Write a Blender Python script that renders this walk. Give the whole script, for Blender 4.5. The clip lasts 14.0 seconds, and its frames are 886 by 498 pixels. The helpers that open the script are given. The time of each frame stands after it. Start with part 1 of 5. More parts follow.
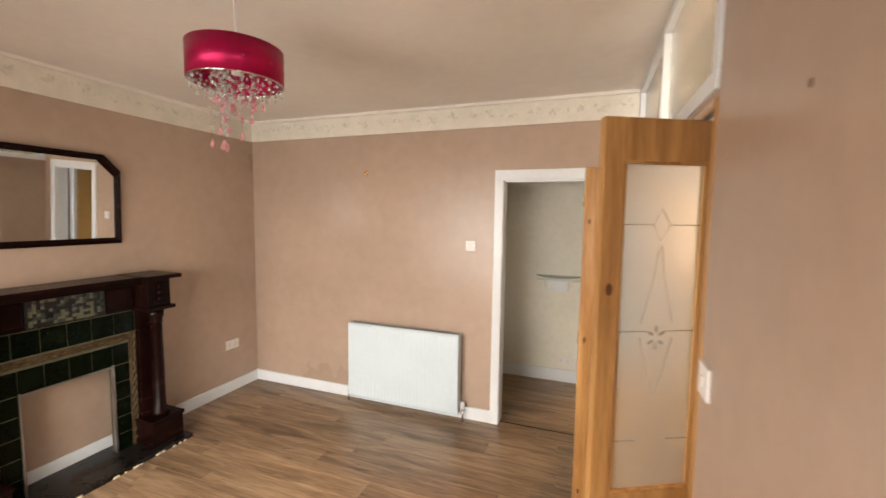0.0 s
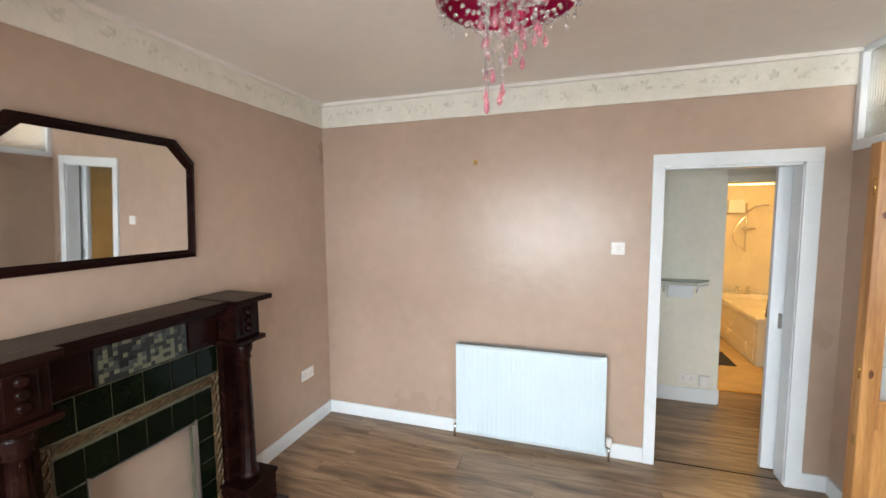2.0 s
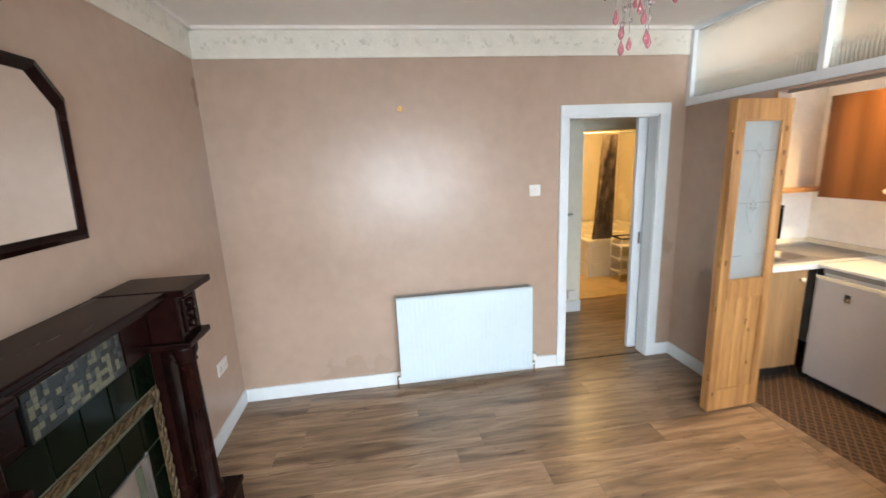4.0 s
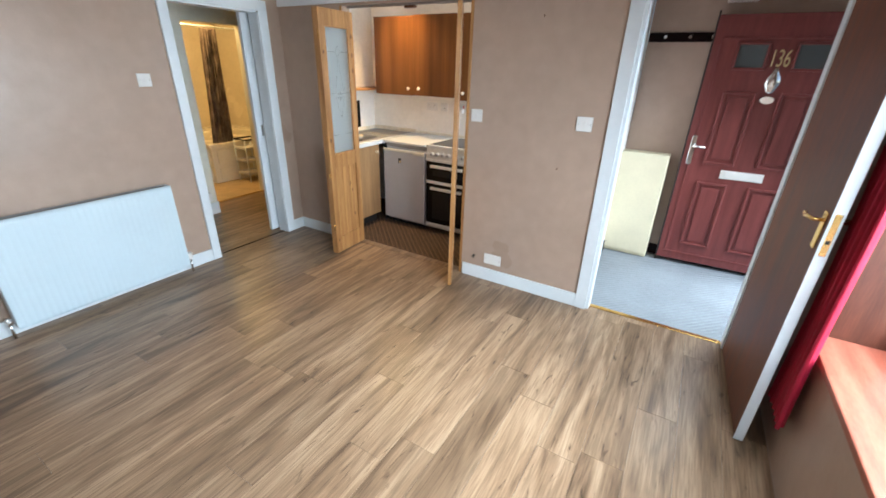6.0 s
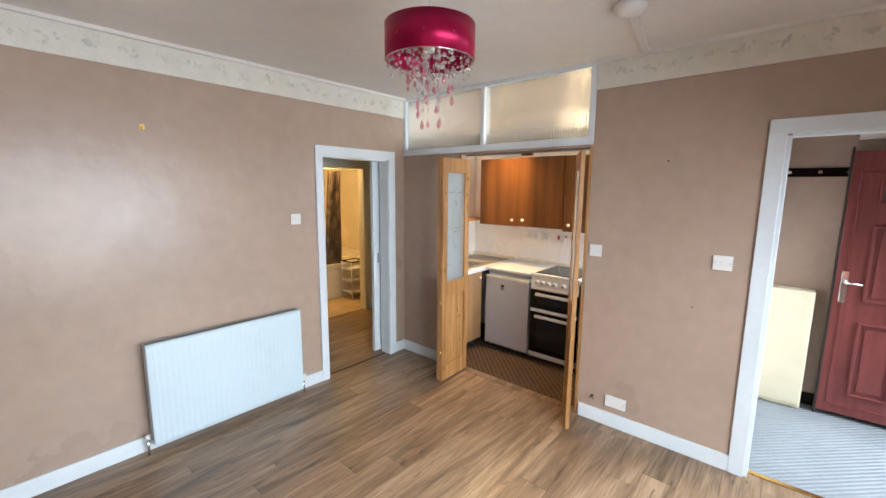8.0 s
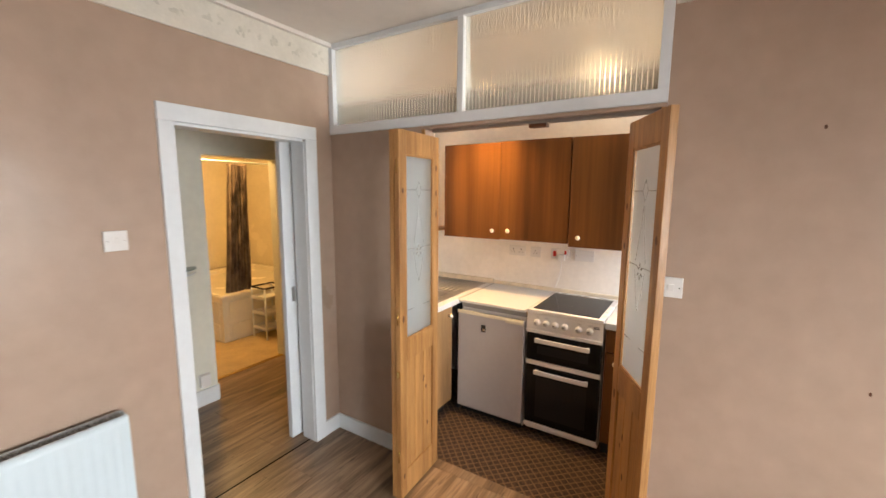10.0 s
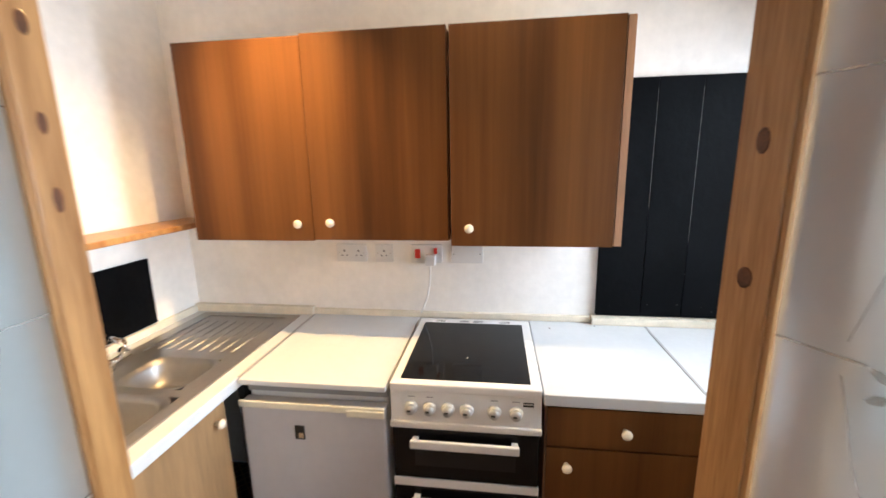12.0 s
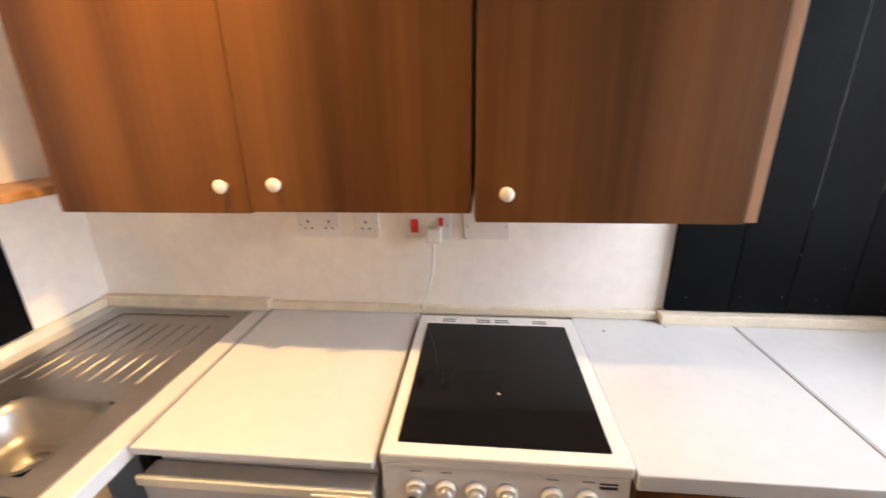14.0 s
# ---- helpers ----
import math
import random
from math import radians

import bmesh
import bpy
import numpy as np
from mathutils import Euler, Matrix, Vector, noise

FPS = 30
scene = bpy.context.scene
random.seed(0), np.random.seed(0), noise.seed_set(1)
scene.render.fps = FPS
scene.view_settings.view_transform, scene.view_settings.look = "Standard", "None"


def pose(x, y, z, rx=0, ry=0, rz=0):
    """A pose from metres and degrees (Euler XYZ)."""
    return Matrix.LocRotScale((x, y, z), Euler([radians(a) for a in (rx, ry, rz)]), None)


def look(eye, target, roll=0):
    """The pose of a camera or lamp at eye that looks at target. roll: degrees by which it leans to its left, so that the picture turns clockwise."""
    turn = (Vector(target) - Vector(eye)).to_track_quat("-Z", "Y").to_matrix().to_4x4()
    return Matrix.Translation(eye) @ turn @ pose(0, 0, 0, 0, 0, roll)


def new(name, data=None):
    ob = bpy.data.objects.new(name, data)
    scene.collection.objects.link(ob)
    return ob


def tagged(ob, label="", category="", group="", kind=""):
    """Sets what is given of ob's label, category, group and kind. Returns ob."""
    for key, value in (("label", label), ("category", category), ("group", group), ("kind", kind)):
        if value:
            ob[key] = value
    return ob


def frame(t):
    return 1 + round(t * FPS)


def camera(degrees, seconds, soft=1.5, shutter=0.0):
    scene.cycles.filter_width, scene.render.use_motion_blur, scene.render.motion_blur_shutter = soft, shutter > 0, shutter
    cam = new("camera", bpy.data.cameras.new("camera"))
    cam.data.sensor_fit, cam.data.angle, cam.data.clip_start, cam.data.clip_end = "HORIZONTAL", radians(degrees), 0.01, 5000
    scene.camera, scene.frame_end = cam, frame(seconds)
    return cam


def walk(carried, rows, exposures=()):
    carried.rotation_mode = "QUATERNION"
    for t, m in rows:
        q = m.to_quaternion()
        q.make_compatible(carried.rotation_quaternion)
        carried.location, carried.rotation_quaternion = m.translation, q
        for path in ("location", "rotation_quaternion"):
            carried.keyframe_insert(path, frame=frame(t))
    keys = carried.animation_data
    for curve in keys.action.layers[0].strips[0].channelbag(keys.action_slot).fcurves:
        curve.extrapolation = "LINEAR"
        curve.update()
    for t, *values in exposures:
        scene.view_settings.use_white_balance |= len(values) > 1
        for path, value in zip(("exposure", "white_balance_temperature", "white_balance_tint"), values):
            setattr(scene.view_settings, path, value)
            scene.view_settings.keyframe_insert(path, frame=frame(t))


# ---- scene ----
cam = camera(95.2, 14.0, shutter=0.3)
PATH = [
    (0, (0.13, 0.111, 1.729), (-0.553, 1.984, 1.566), 0.8),
    (0.5, (-0.144, 0.208, 1.716), (-0.948, 2.032, 1.543), 0.4),
    (1, (-0.433, 0.305, 1.706), (-1.222, 2.136, 1.546), 0.2),
    (1.5, (-0.75, 0.32, 1.733), (-1.473, 2.178, 1.574), 0.1),
    (2, (-1.085, 0.367, 1.728), (-1.7, 2.262, 1.554), -0.4),
    (2.2, (-1.191, 0.409, 1.73), (-1.761, 2.317, 1.55), -0.7),
    (4.5, (-2.196, 0.327, 1.726), (-1.477, 2.11, 1.172), -2.0),
    (5, (-2.395, 0.267, 1.679), (-1.229, 1.734, 0.98), -0.5),
    (5.5, (-2.364, 0.039, 1.631), (-0.986, 1.218, 0.789), 0.4),
    (6, (-2.363, -0.074, 1.631), (-0.791, 0.848, 0.808), 1.7),
    (6.5, (-2.445, -0.108, 1.698), (-0.768, 0.81, 1.112), 1.1),
    (7, (-2.566, -0.048, 1.75), (-0.977, 1.11, 1.381), 0.5),
    (7.2, (-2.599, -0.018, 1.765), (-1.092, 1.258, 1.444), 0.3),
    (9.3, (-2.006, 0.88, 1.716), (-0.498, 2.165, 1.444), 1.0),
    (9.5, (-1.879, 0.974, 1.723), (-0.328, 2.207, 1.448), 0.9),
    (10, (-1.504, 1.231, 1.701), (0.171, 2.288, 1.423), 0.4),
    (10.5, (-1.164, 1.468, 1.679), (0.604, 2.36, 1.402), 0.1),
    (11, (-0.831, 1.619, 1.663), (0.996, 2.378, 1.37), -0.6),
    (11.5, (-0.468, 1.735, 1.624), (1.424, 2.292, 1.292), -0.6),
    (12, (-0.107, 1.829, 1.62), (1.834, 2.088, 1.214), -1.0),
    (12.5, (0.193, 1.865, 1.597), (2.128, 1.882, 1.091), -1.7),
    (13, (0.438, 1.822, 1.558), (2.33, 1.689, 0.923), -2.1),
    (13.5, (0.523, 1.843, 1.545), (2.395, 1.782, 0.846), -1.8),
    (14, (0.46, 1.981, 1.565), (2.345, 2.162, 0.922), -0.9),
]
EXPOSURES = [(0.0, -0.1, 7800, 14), (0.5, 0.15, 6800, 8), (1.0, 0.2, 6550, 7), (2.0, 0.05, 6300, 6), (4.5, 0.05, 5800, 4), (5.0, 0.0, 5550, 2), (5.5, -0.25, 5550, 1), (6.5, -0.25, 5650, 3), (7.0, -0.1, 5700, 4), (9.5, -0.15, 6400, 8), (10.5, -0.15, 6850, 11), (11.0, 0.0, 6550, 10), (11.5, 0.0, 5950, 4), (12.0, -0.05, 5550, 4), (12.5, -0.2, 5650, 5), (13.0, -0.28, 5900, 9), (14.0, -0.27, 6100, 11)]
walk(cam, [(t, look(eye, target, roll)) for t, eye, target, roll in PATH], EXPOSURES)

# ---- light ----
KS = 0.545
world = bpy.data.worlds.new("world")
scene.world = world
world.use_nodes = True
sky = world.node_tree.nodes.new("ShaderNodeTexSky")
sky.sky_type, sky.sun_disc = "NISHITA", False
sky.sun_elevation, sky.sun_rotation = radians(42), radians(200)
world.node_tree.links.new(sky.outputs[0], world.node_tree.nodes["Background"].inputs[0])
world.node_tree.nodes["Background"].inputs[1].default_value = 0.12
sun = new("sun", bpy.data.lights.new("sun", "SUN"))
sun.data.energy, sun.data.angle, sun.data.color = 1.0, radians(15), (1.0, 0.95, 0.88)
sun.matrix_world = look((0, -8, 8), (1.5, 0, 0))


def area_lamp(name, eye, target, wide, high, watts, colour, spread):
    ob = new(name, bpy.data.lights.new(name, "AREA"))
    ob.data.shape, ob.data.size, ob.data.size_y = "RECTANGLE", wide, high
    ob.data.energy, ob.data.color = watts, colour
    ob.data.spread = radians(spread)
    ob.matrix_world = look(eye, target)
    return ob


def point_lamp(name, at, watts, colour, radius=0.03):
    ob = new(name, bpy.data.lights.new(name, "POINT"))
    ob.location, ob.data.energy, ob.data.color, ob.data.shadow_soft_size = at, watts, colour, radius
    return ob


area_lamp("window_daylight", (-1.45, -1.02, 1.4), (-1.3, 0.55, 0.1), 2.2, 1.4, 138, (0.93, 0.97, 1.0), 147)
area_lamp("doorway_daylight", (1.30, -1.0, 1.1), (0.45, 0.6, -0.1), 0.8, 1.9, 44, (0.93, 0.97, 1.0), 130)
area_lamp("inner_window_daylight", (1.19, KS - 0.06, 1.62), (1.40, 2.2, 1.25), 0.74, 0.92, 16.5, (0.93, 0.96, 1.0), 115)


def spot_lamp(name, at, target, watts, colour, cone, blend):
    ob = new(name, bpy.data.lights.new(name, "SPOT"))
    ob.data.energy, ob.data.color, ob.data.shadow_soft_size = watts, colour, 0.02
    ob.data.spot_size, ob.data.spot_blend = radians(cone), blend
    ob.matrix_world = look(at, target)
    return ob


spot_lamp("kitchen_spot_north", (1.10, 2.55, 2.40), (0.90, 2.72, 0.9), 150, (1.0, 0.58, 0.20), 125, 1.0)
point_lamp("kitchen_lamp_south", (1.08, 1.75, 2.36), 5, (1.0, 0.74, 0.44), 0.05)
point_lamp("bathroom_bulb", (0.75, 5.55, 2.3), 70, (1.0, 0.60, 0.22), 0.06)


# ---- materials ----
def material(name, colour, rough=0.5, metal=0.0, var=0.08, scale=6.0, bump=0.0, bump_scale=60.0, stretch=(1, 1, 1), dark=None, coat=0.0, transmit=0.0, vein=0.0, ior=1.45):
    """Colour varied at two scales and by object, roughness varied, fine relief."""
    m = bpy.data.materials.new(name)
    m.use_nodes = True
    nt = m.node_tree
    b = nt.nodes["Principled BSDF"]
    b.inputs["Metallic"].default_value = metal
    b.inputs["Coat Weight"].default_value = coat
    b.inputs["Transmission Weight"].default_value = transmit
    b.inputs["IOR"].default_value = ior
    tc = nt.nodes.new("ShaderNodeTexCoord")
    mp = nt.nodes.new("ShaderNodeMapping")
    mp.inputs["Scale"].default_value = stretch
    nt.links.new(tc.outputs["Object"], mp.inputs["Vector"])
    inf = nt.nodes.new("ShaderNodeObjectInfo")
    off = nt.nodes.new("ShaderNodeVectorMath")
    off.operation = "MULTIPLY_ADD"
    comb = nt.nodes.new("ShaderNodeCombineXYZ")
    for s in range(3):
        nt.links.new(inf.outputs["Random"], comb.inputs[s])
    nt.links.new(comb.outputs[0], off.inputs[0])
    off.inputs[1].default_value = (37, 11, 23)
    nt.links.new(mp.outputs[0], off.inputs[2])
    n1 = nt.nodes.new("ShaderNodeTexNoise")
    n1.inputs["Scale"].default_value, n1.inputs["Detail"].default_value = scale, 6
    n2 = nt.nodes.new("ShaderNodeTexNoise")
    n2.inputs["Scale"].default_value, n2.inputs["Detail"].default_value = scale * 9, 4
    nt.links.new(off.outputs[0], n1.inputs["Vector"])
    nt.links.new(off.outputs[0], n2.inputs["Vector"])
    mixn = nt.nodes.new("ShaderNodeMix")
    mixn.inputs[0].default_value = 0.35 + vein
    nt.links.new(n1.outputs["Fac"], mixn.inputs[2])
    nt.links.new(n2.outputs["Fac"], mixn.inputs[3])
    ramp = nt.nodes.new("ShaderNodeValToRGB")
    d = dark or tuple(c * (1 - var * 2.2) for c in colour)
    li = tuple(min(1.0, c * (1 + var)) for c in colour)
    ramp.color_ramp.elements[0].position, ramp.color_ramp.elements[0].color = 0.32, (*d, 1)
    ramp.color_ramp.elements[1].position, ramp.color_ramp.elements[1].color = 0.66, (*li, 1)
    nt.links.new(mixn.outputs[0], ramp.inputs[0])
    nt.links.new(ramp.outputs[0], b.inputs["Base Color"])
    rr = nt.nodes.new("ShaderNodeMapRange")
    rr.inputs["To Min"].default_value, rr.inputs["To Max"].default_value = max(0.02, rough - 0.1), min(1.0, rough + 0.1)
    nt.links.new(n1.outputs["Fac"], rr.inputs["Value"])
    nt.links.new(rr.outputs[0], b.inputs["Roughness"])
    if bump:
        nb = nt.nodes.new("ShaderNodeTexNoise")
        nb.inputs["Scale"].default_value, nb.inputs["Detail"].default_value = bump_scale, 5
        nt.links.new(off.outputs[0], nb.inputs["Vector"])
        bp = nt.nodes.new("ShaderNodeBump")
        bp.inputs["Strength"].default_value, bp.inputs["Distance"].default_value = bump, 0.01
        nt.links.new(nb.outputs["Fac"], bp.inputs["Height"])
        nt.links.new(bp.outputs[0], b.inputs["Normal"])
    return m


def plain(name, colour, rough=0.4, metal=0.0, emit=0.0, transmit=0.0, ior=1.45):
    m = bpy.data.materials.new(name)
    m.use_nodes = True
    b = m.node_tree.nodes["Principled BSDF"]
    b.inputs["Base Color"].default_value = (*colour, 1)
    b.inputs["Roughness"].default_value, b.inputs["Metallic"].default_value = rough, metal
    b.inputs["Transmission Weight"].default_value, b.inputs["IOR"].default_value = transmit, ior
    if emit:
        b.inputs["Emission Color"].default_value = (*colour, 1)
        b.inputs["Emission Strength"].default_value = emit
    return m


def add_wave(m, scale, strength, axis, distance=0.003):
    """Regular ridges across one axis, as in reeded glass or ribbed matting."""
    nt = m.node_tree
    b = nt.nodes["Principled BSDF"]
    tc = nt.nodes.new("ShaderNodeTexCoord")
    w = nt.nodes.new("ShaderNodeTexWave")
    w.bands_direction = axis
    w.inputs["Scale"].default_value = scale
    nt.links.new(tc.outputs["Object"], w.inputs["Vector"])
    bp = nt.nodes.new("ShaderNodeBump")
    bp.inputs["Strength"].default_value, bp.inputs["Distance"].default_value = strength, distance
    nt.links.new(w.outputs["Fac"], bp.inputs["Height"])
    nt.links.new(bp.outputs[0], b.inputs["Normal"])
    return m


def plank_material():
    """Grey-brown oak print: tone by board, cathedral streaks, fine pores, dark splits and knots."""
    m = bpy.data.materials.new("laminate_oak")
    m.use_nodes = True
    nt = m.node_tree
    b = nt.nodes["Principled BSDF"]
    tc = nt.nodes.new("ShaderNodeTexCoord")
    inf = nt.nodes.new("ShaderNodeObjectInfo")
    comb = nt.nodes.new("ShaderNodeCombineXYZ")
    for k in range(3):
        nt.links.new(inf.outputs["Random"], comb.inputs[k])
    off = nt.nodes.new("ShaderNodeVectorMath")
    off.operation = "MULTIPLY_ADD"
    off.inputs[1].default_value = (41, 17, 29)
    nt.links.new(comb.outputs[0], off.inputs[0])
    nt.links.new(tc.outputs["Object"], off.inputs[2])

    def grain(scale, detail, twist):
        mp = nt.nodes.new("ShaderNodeMapping")
        mp.inputs["Scale"].default_value = scale
        nt.links.new(off.outputs[0], mp.inputs["Vector"])
        n = nt.nodes.new("ShaderNodeTexNoise")
        n.inputs["Scale"].default_value, n.inputs["Detail"].default_value = 1.0, detail
        n.inputs["Distortion"].default_value = twist
        nt.links.new(mp.outputs[0], n.inputs["Vector"])
        return n.outputs["Fac"]

    def ramp_of(fac, stops):
        r = nt.nodes.new("ShaderNodeValToRGB")
        e = r.color_ramp.elements
        e[0].position, e[0].color = stops[0][0], (*stops[0][1], 1)
        e[1].position, e[1].color = stops[-1][0], (*stops[-1][1], 1)
        for p, c in stops[1:-1]:
            e.new(p).color = (*c, 1)
        nt.links.new(fac, r.inputs[0])
        return r.outputs[0]

    def times(a, c, amount):
        x = nt.nodes.new("ShaderNodeMix")
        x.data_type, x.blend_type = "RGBA", "MULTIPLY"
        x.inputs[0].default_value = amount
        nt.links.new(a, x.inputs[6])
        nt.links.new(c, x.inputs[7])
        return x.outputs[2]

    broad = grain((1.5, 13, 1), 5, 0.9)
    fine = grain((6, 120, 1), 3, 0.2)
    knots = grain((4.5, 22, 1), 3, 1.6)
    base = ramp_of(broad, ((0.28, (0.125, 0.078, 0.046)), (0.44, (0.245, 0.158, 0.094)), (0.58, (0.335, 0.228, 0.142)), (0.74, (0.41, 0.292, 0.19))))
    pores = ramp_of(fine, ((0.30, (0.55, 0.53, 0.50)), (0.60, (1.08, 1.08, 1.08))))
    split = ramp_of(knots, ((0.26, (0.30, 0.26, 0.22)), (0.36, (1, 1, 1))))
    tone = ramp_of(inf.outputs["Random"], ((0.0, (0.78, 0.765, 0.75)), (1.0, (1.12, 1.105, 1.09))))
    nt.links.new(times(times(times(base, pores, 0.75), split, 0.9), tone, 1.0), b.inputs["Base Color"])
    rr = nt.nodes.new("ShaderNodeMapRange")
    rr.inputs["To Min"].default_value, rr.inputs["To Max"].default_value = 0.24, 0.42
    nt.links.new(broad, rr.inputs["Value"])
    nt.links.new(rr.outputs[0], b.inputs["Roughness"])
    bp = nt.nodes.new("ShaderNodeBump")
    bp.inputs["Strength"].default_value, bp.inputs["Distance"].default_value = 0.12, 0.002
    nt.links.new(fine, bp.inputs["Height"])
    nt.links.new(bp.outputs[0], b.inputs["Normal"])
    return m


PAINT = material("taupe_wall_paint", (0.425, 0.313, 0.242), 0.31, var=0.06, scale=1.3, bump=0.85, bump_scale=3.2)
WHITE = material("white_gloss_paint", (0.73, 0.77, 0.80), 0.32, var=0.03, scale=3, bump=0.06, bump_scale=30)
CREAM = material("cream_wall_paint", (0.76, 0.75, 0.66), 0.6, var=0.05, scale=2, bump=0.1, bump_scale=25)
KWHITE = material("kitchen_white_paint", (0.87, 0.83, 0.78), 0.5, var=0.05, scale=3, bump=0.12, bump_scale=20)
CEIL = material("ceiling_paint", (0.77, 0.735, 0.69), 0.8, var=0.03, scale=1.5, bump=0.1, bump_scale=30)
FRIEZE = material("embossed_border_paper", (0.72, 0.69, 0.61), 0.55, var=0.05, scale=9, bump=0.35, bump_scale=30)
PLANK = plank_material()
PINE = material("varnished_pine", (0.44, 0.235, 0.085), 0.36, var=0.12, scale=3.4, bump=0.06, bump_scale=30, stretch=(9, 9, 0.45), dark=(0.21, 0.085, 0.024))
RAWWOOD = material("raw_pale_wood", (0.70, 0.52, 0.31), 0.6, var=0.12, scale=4, stretch=(1, 6, 6))
KNOT = material("pine_knot", (0.12, 0.04, 0.012), 0.4, var=0.3, scale=40)
MAHOG = material("mahogany_dark", (0.011, 0.0034, 0.0027), 0.24, var=0.2, scale=2.5, stretch=(5, 1, 5), dark=(0.006, 0.002, 0.0018), vein=-0.3, ior=1.2)
TEAK = material("teak_laminate", (0.170, 0.068, 0.017), 0.42, var=0.12, scale=1.1, stretch=(5, 5, 0.16), vein=-0.2, dark=(0.056, 0.019, 0.005), bump=0.03, ior=1.3)
TEAKEDGE = material("pale_oak_lipping", (0.36, 0.19, 0.10), 0.4, var=0.15, scale=6, stretch=(7, 7, 0.4))
GREEN = material("bottle_green_tile", (0.0026, 0.0052, 0.0022), 0.12, var=0.3, scale=8, dark=(0.0012, 0.0022, 0.001), ior=1.2)
GROUT = material("tile_grout", (0.08, 0.078, 0.045), 0.8, var=0.2, scale=20)
RELIEF = material("relief_border_tile", (0.085, 0.052, 0.024), 0.22, var=0.4, scale=30, bump=1.0, bump_scale=45, dark=(0.02, 0.014, 0.008))
SLATE = material("blue_grey_tile", (0.007, 0.0085, 0.009), 0.3, var=0.15, scale=8)
HEARTH = material("black_hearth_slab", (0.012, 0.010, 0.009), 0.28, var=0.3, scale=8, bump=0.05)
BLACKP = material("black_painted_board", (0.003, 0.0033, 0.004), 0.5, var=0.25, scale=4, bump=0.15, bump_scale=30, ior=1.14)
TOP = material("white_worktop_laminate", (0.645, 0.65, 0.65), 0.38, var=0.03, scale=4)
SEAL = material("cream_sealant_strip", (0.76, 0.68, 0.54), 0.55, var=0.07, scale=14, bump=0.12)
STEEL = material("brushed_steel", (0.40, 0.385, 0.37), 0.42, metal=1.0, var=0.05, scale=5)
CHROME = plain("chrome", (0.8, 0.8, 0.8), 0.12, 1.0)
BRASS = plain("brass", (0.75, 0.50, 0.18), 0.25, 1.0)
ENAMEL = material("white_enamel", (0.78, 0.76, 0.73), 0.25, var=0.02, scale=3)
FRIDGE = material("grey_fridge_enamel", (0.50, 0.475, 0.475), 0.35, var=0.03, scale=3)
OVENGL = plain("black_oven_glass", (0.006, 0.006, 0.007), 0.08, ior=1.27)
OVENWIN = plain("smoked_oven_window", (0.016, 0.015, 0.016), 0.05, ior=1.3)
RUBBER = plain("black_rubber", (0.012, 0.012, 0.012), 0.7)
PLASTIC = material("white_plastic", (0.76, 0.74, 0.72), 0.35, var=0.02, scale=6)
JOINT = plain("grey_joint_strip", (0.40, 0.39, 0.38), 0.5)
KNOBG = plain("satin_grey_knob", (0.50, 0.49, 0.48), 0.3, 0.6)
CHIP = plain("pale_chip", (0.11, 0.10, 0.09), 0.7)
REDSW = plain("red_switch", (0.55, 0.03, 0.02), 0.3)
DARKP = plain("dark_slot", (0.02, 0.018, 0.016), 0.5)
CERAM = material("ivory_ceramic_knob", (0.80, 0.70, 0.56), 0.2, var=0.03, scale=10)
RADW = material("radiator_enamel", (0.60, 0.70, 0.755), 0.35, var=0.02, scale=3)
FLUFF = plain("radiator_top_grille", (0.30, 0.29, 0.28), 0.5)
REDSATIN = material("crimson_satin", (0.36, 0.003, 0.055), 0.36, metal=0.65, var=0.12, scale=6, stretch=(1, 1, 0.3))
REDCURT = material("red_curtain_cloth", (0.36, 0.004, 0.030), 0.75, var=0.12, scale=20, bump=0.1, bump_scale=300)
CRYSTAL = plain("clear_bead", (0.95, 0.93, 0.93), 0.04, transmit=0.9)
PINKDROP = plain("pink_bead", (0.78, 0.30, 0.38), 0.06, transmit=0.7)
FROST = material("frosted_glass", (0.74, 0.77, 0.77), 0.62, var=0.02, scale=5, transmit=0.90, ior=1.2)
CLEARL = plain("clear_cut_line", (0.82, 0.81, 0.79), 0.2, transmit=0.8)
REED = plain("reeded_glass", (0.94, 0.92, 0.84), 0.26, transmit=0.88)
PANE = plain("window_glass", (0.95, 0.97, 0.97), 0.02, transmit=1.0)
OBSC = material("obscured_glass", (0.68, 0.60, 0.585), 0.45, var=0.10, scale=12, transmit=0.75, bump=0.3, bump_scale=40)
MIRROR = plain("silvered_mirror", (0.86, 0.86, 0.85), 0.02, 1.0)
DOORBR = material("brown_door_veneer", (0.165, 0.055, 0.026), 0.5, var=0.15, scale=3, stretch=(6, 6, 0.5), dark=(0.085, 0.027, 0.013), ior=1.3)
REVEAL = material("dark_reveal_timber", (0.095, 0.032, 0.017), 0.45, var=0.15, scale=3, stretch=(6, 6, 0.5), dark=(0.05, 0.016, 0.009))
SILLW = material("red_brown_sill", (0.36, 0.115, 0.070), 0.35, var=0.2, scale=4, stretch=(0.8, 6, 1), dark=(0.22, 0.06, 0.035))
MAROON = material("maroon_front_door", (0.200, 0.052, 0.046), 0.38, var=0.12, scale=4, stretch=(7, 7, 0.6), dark=(0.145, 0.034, 0.033), bump=0.05)
MAT = add_wave(material("ribbed_grey_mat", (0.26, 0.28, 0.305), 0.6, var=0.08, scale=4), 14, 1.0, "DIAGONAL", 0.005)
BATHW = material("bath_acrylic", (0.80, 0.74, 0.60), 0.25, var=0.03, scale=3)
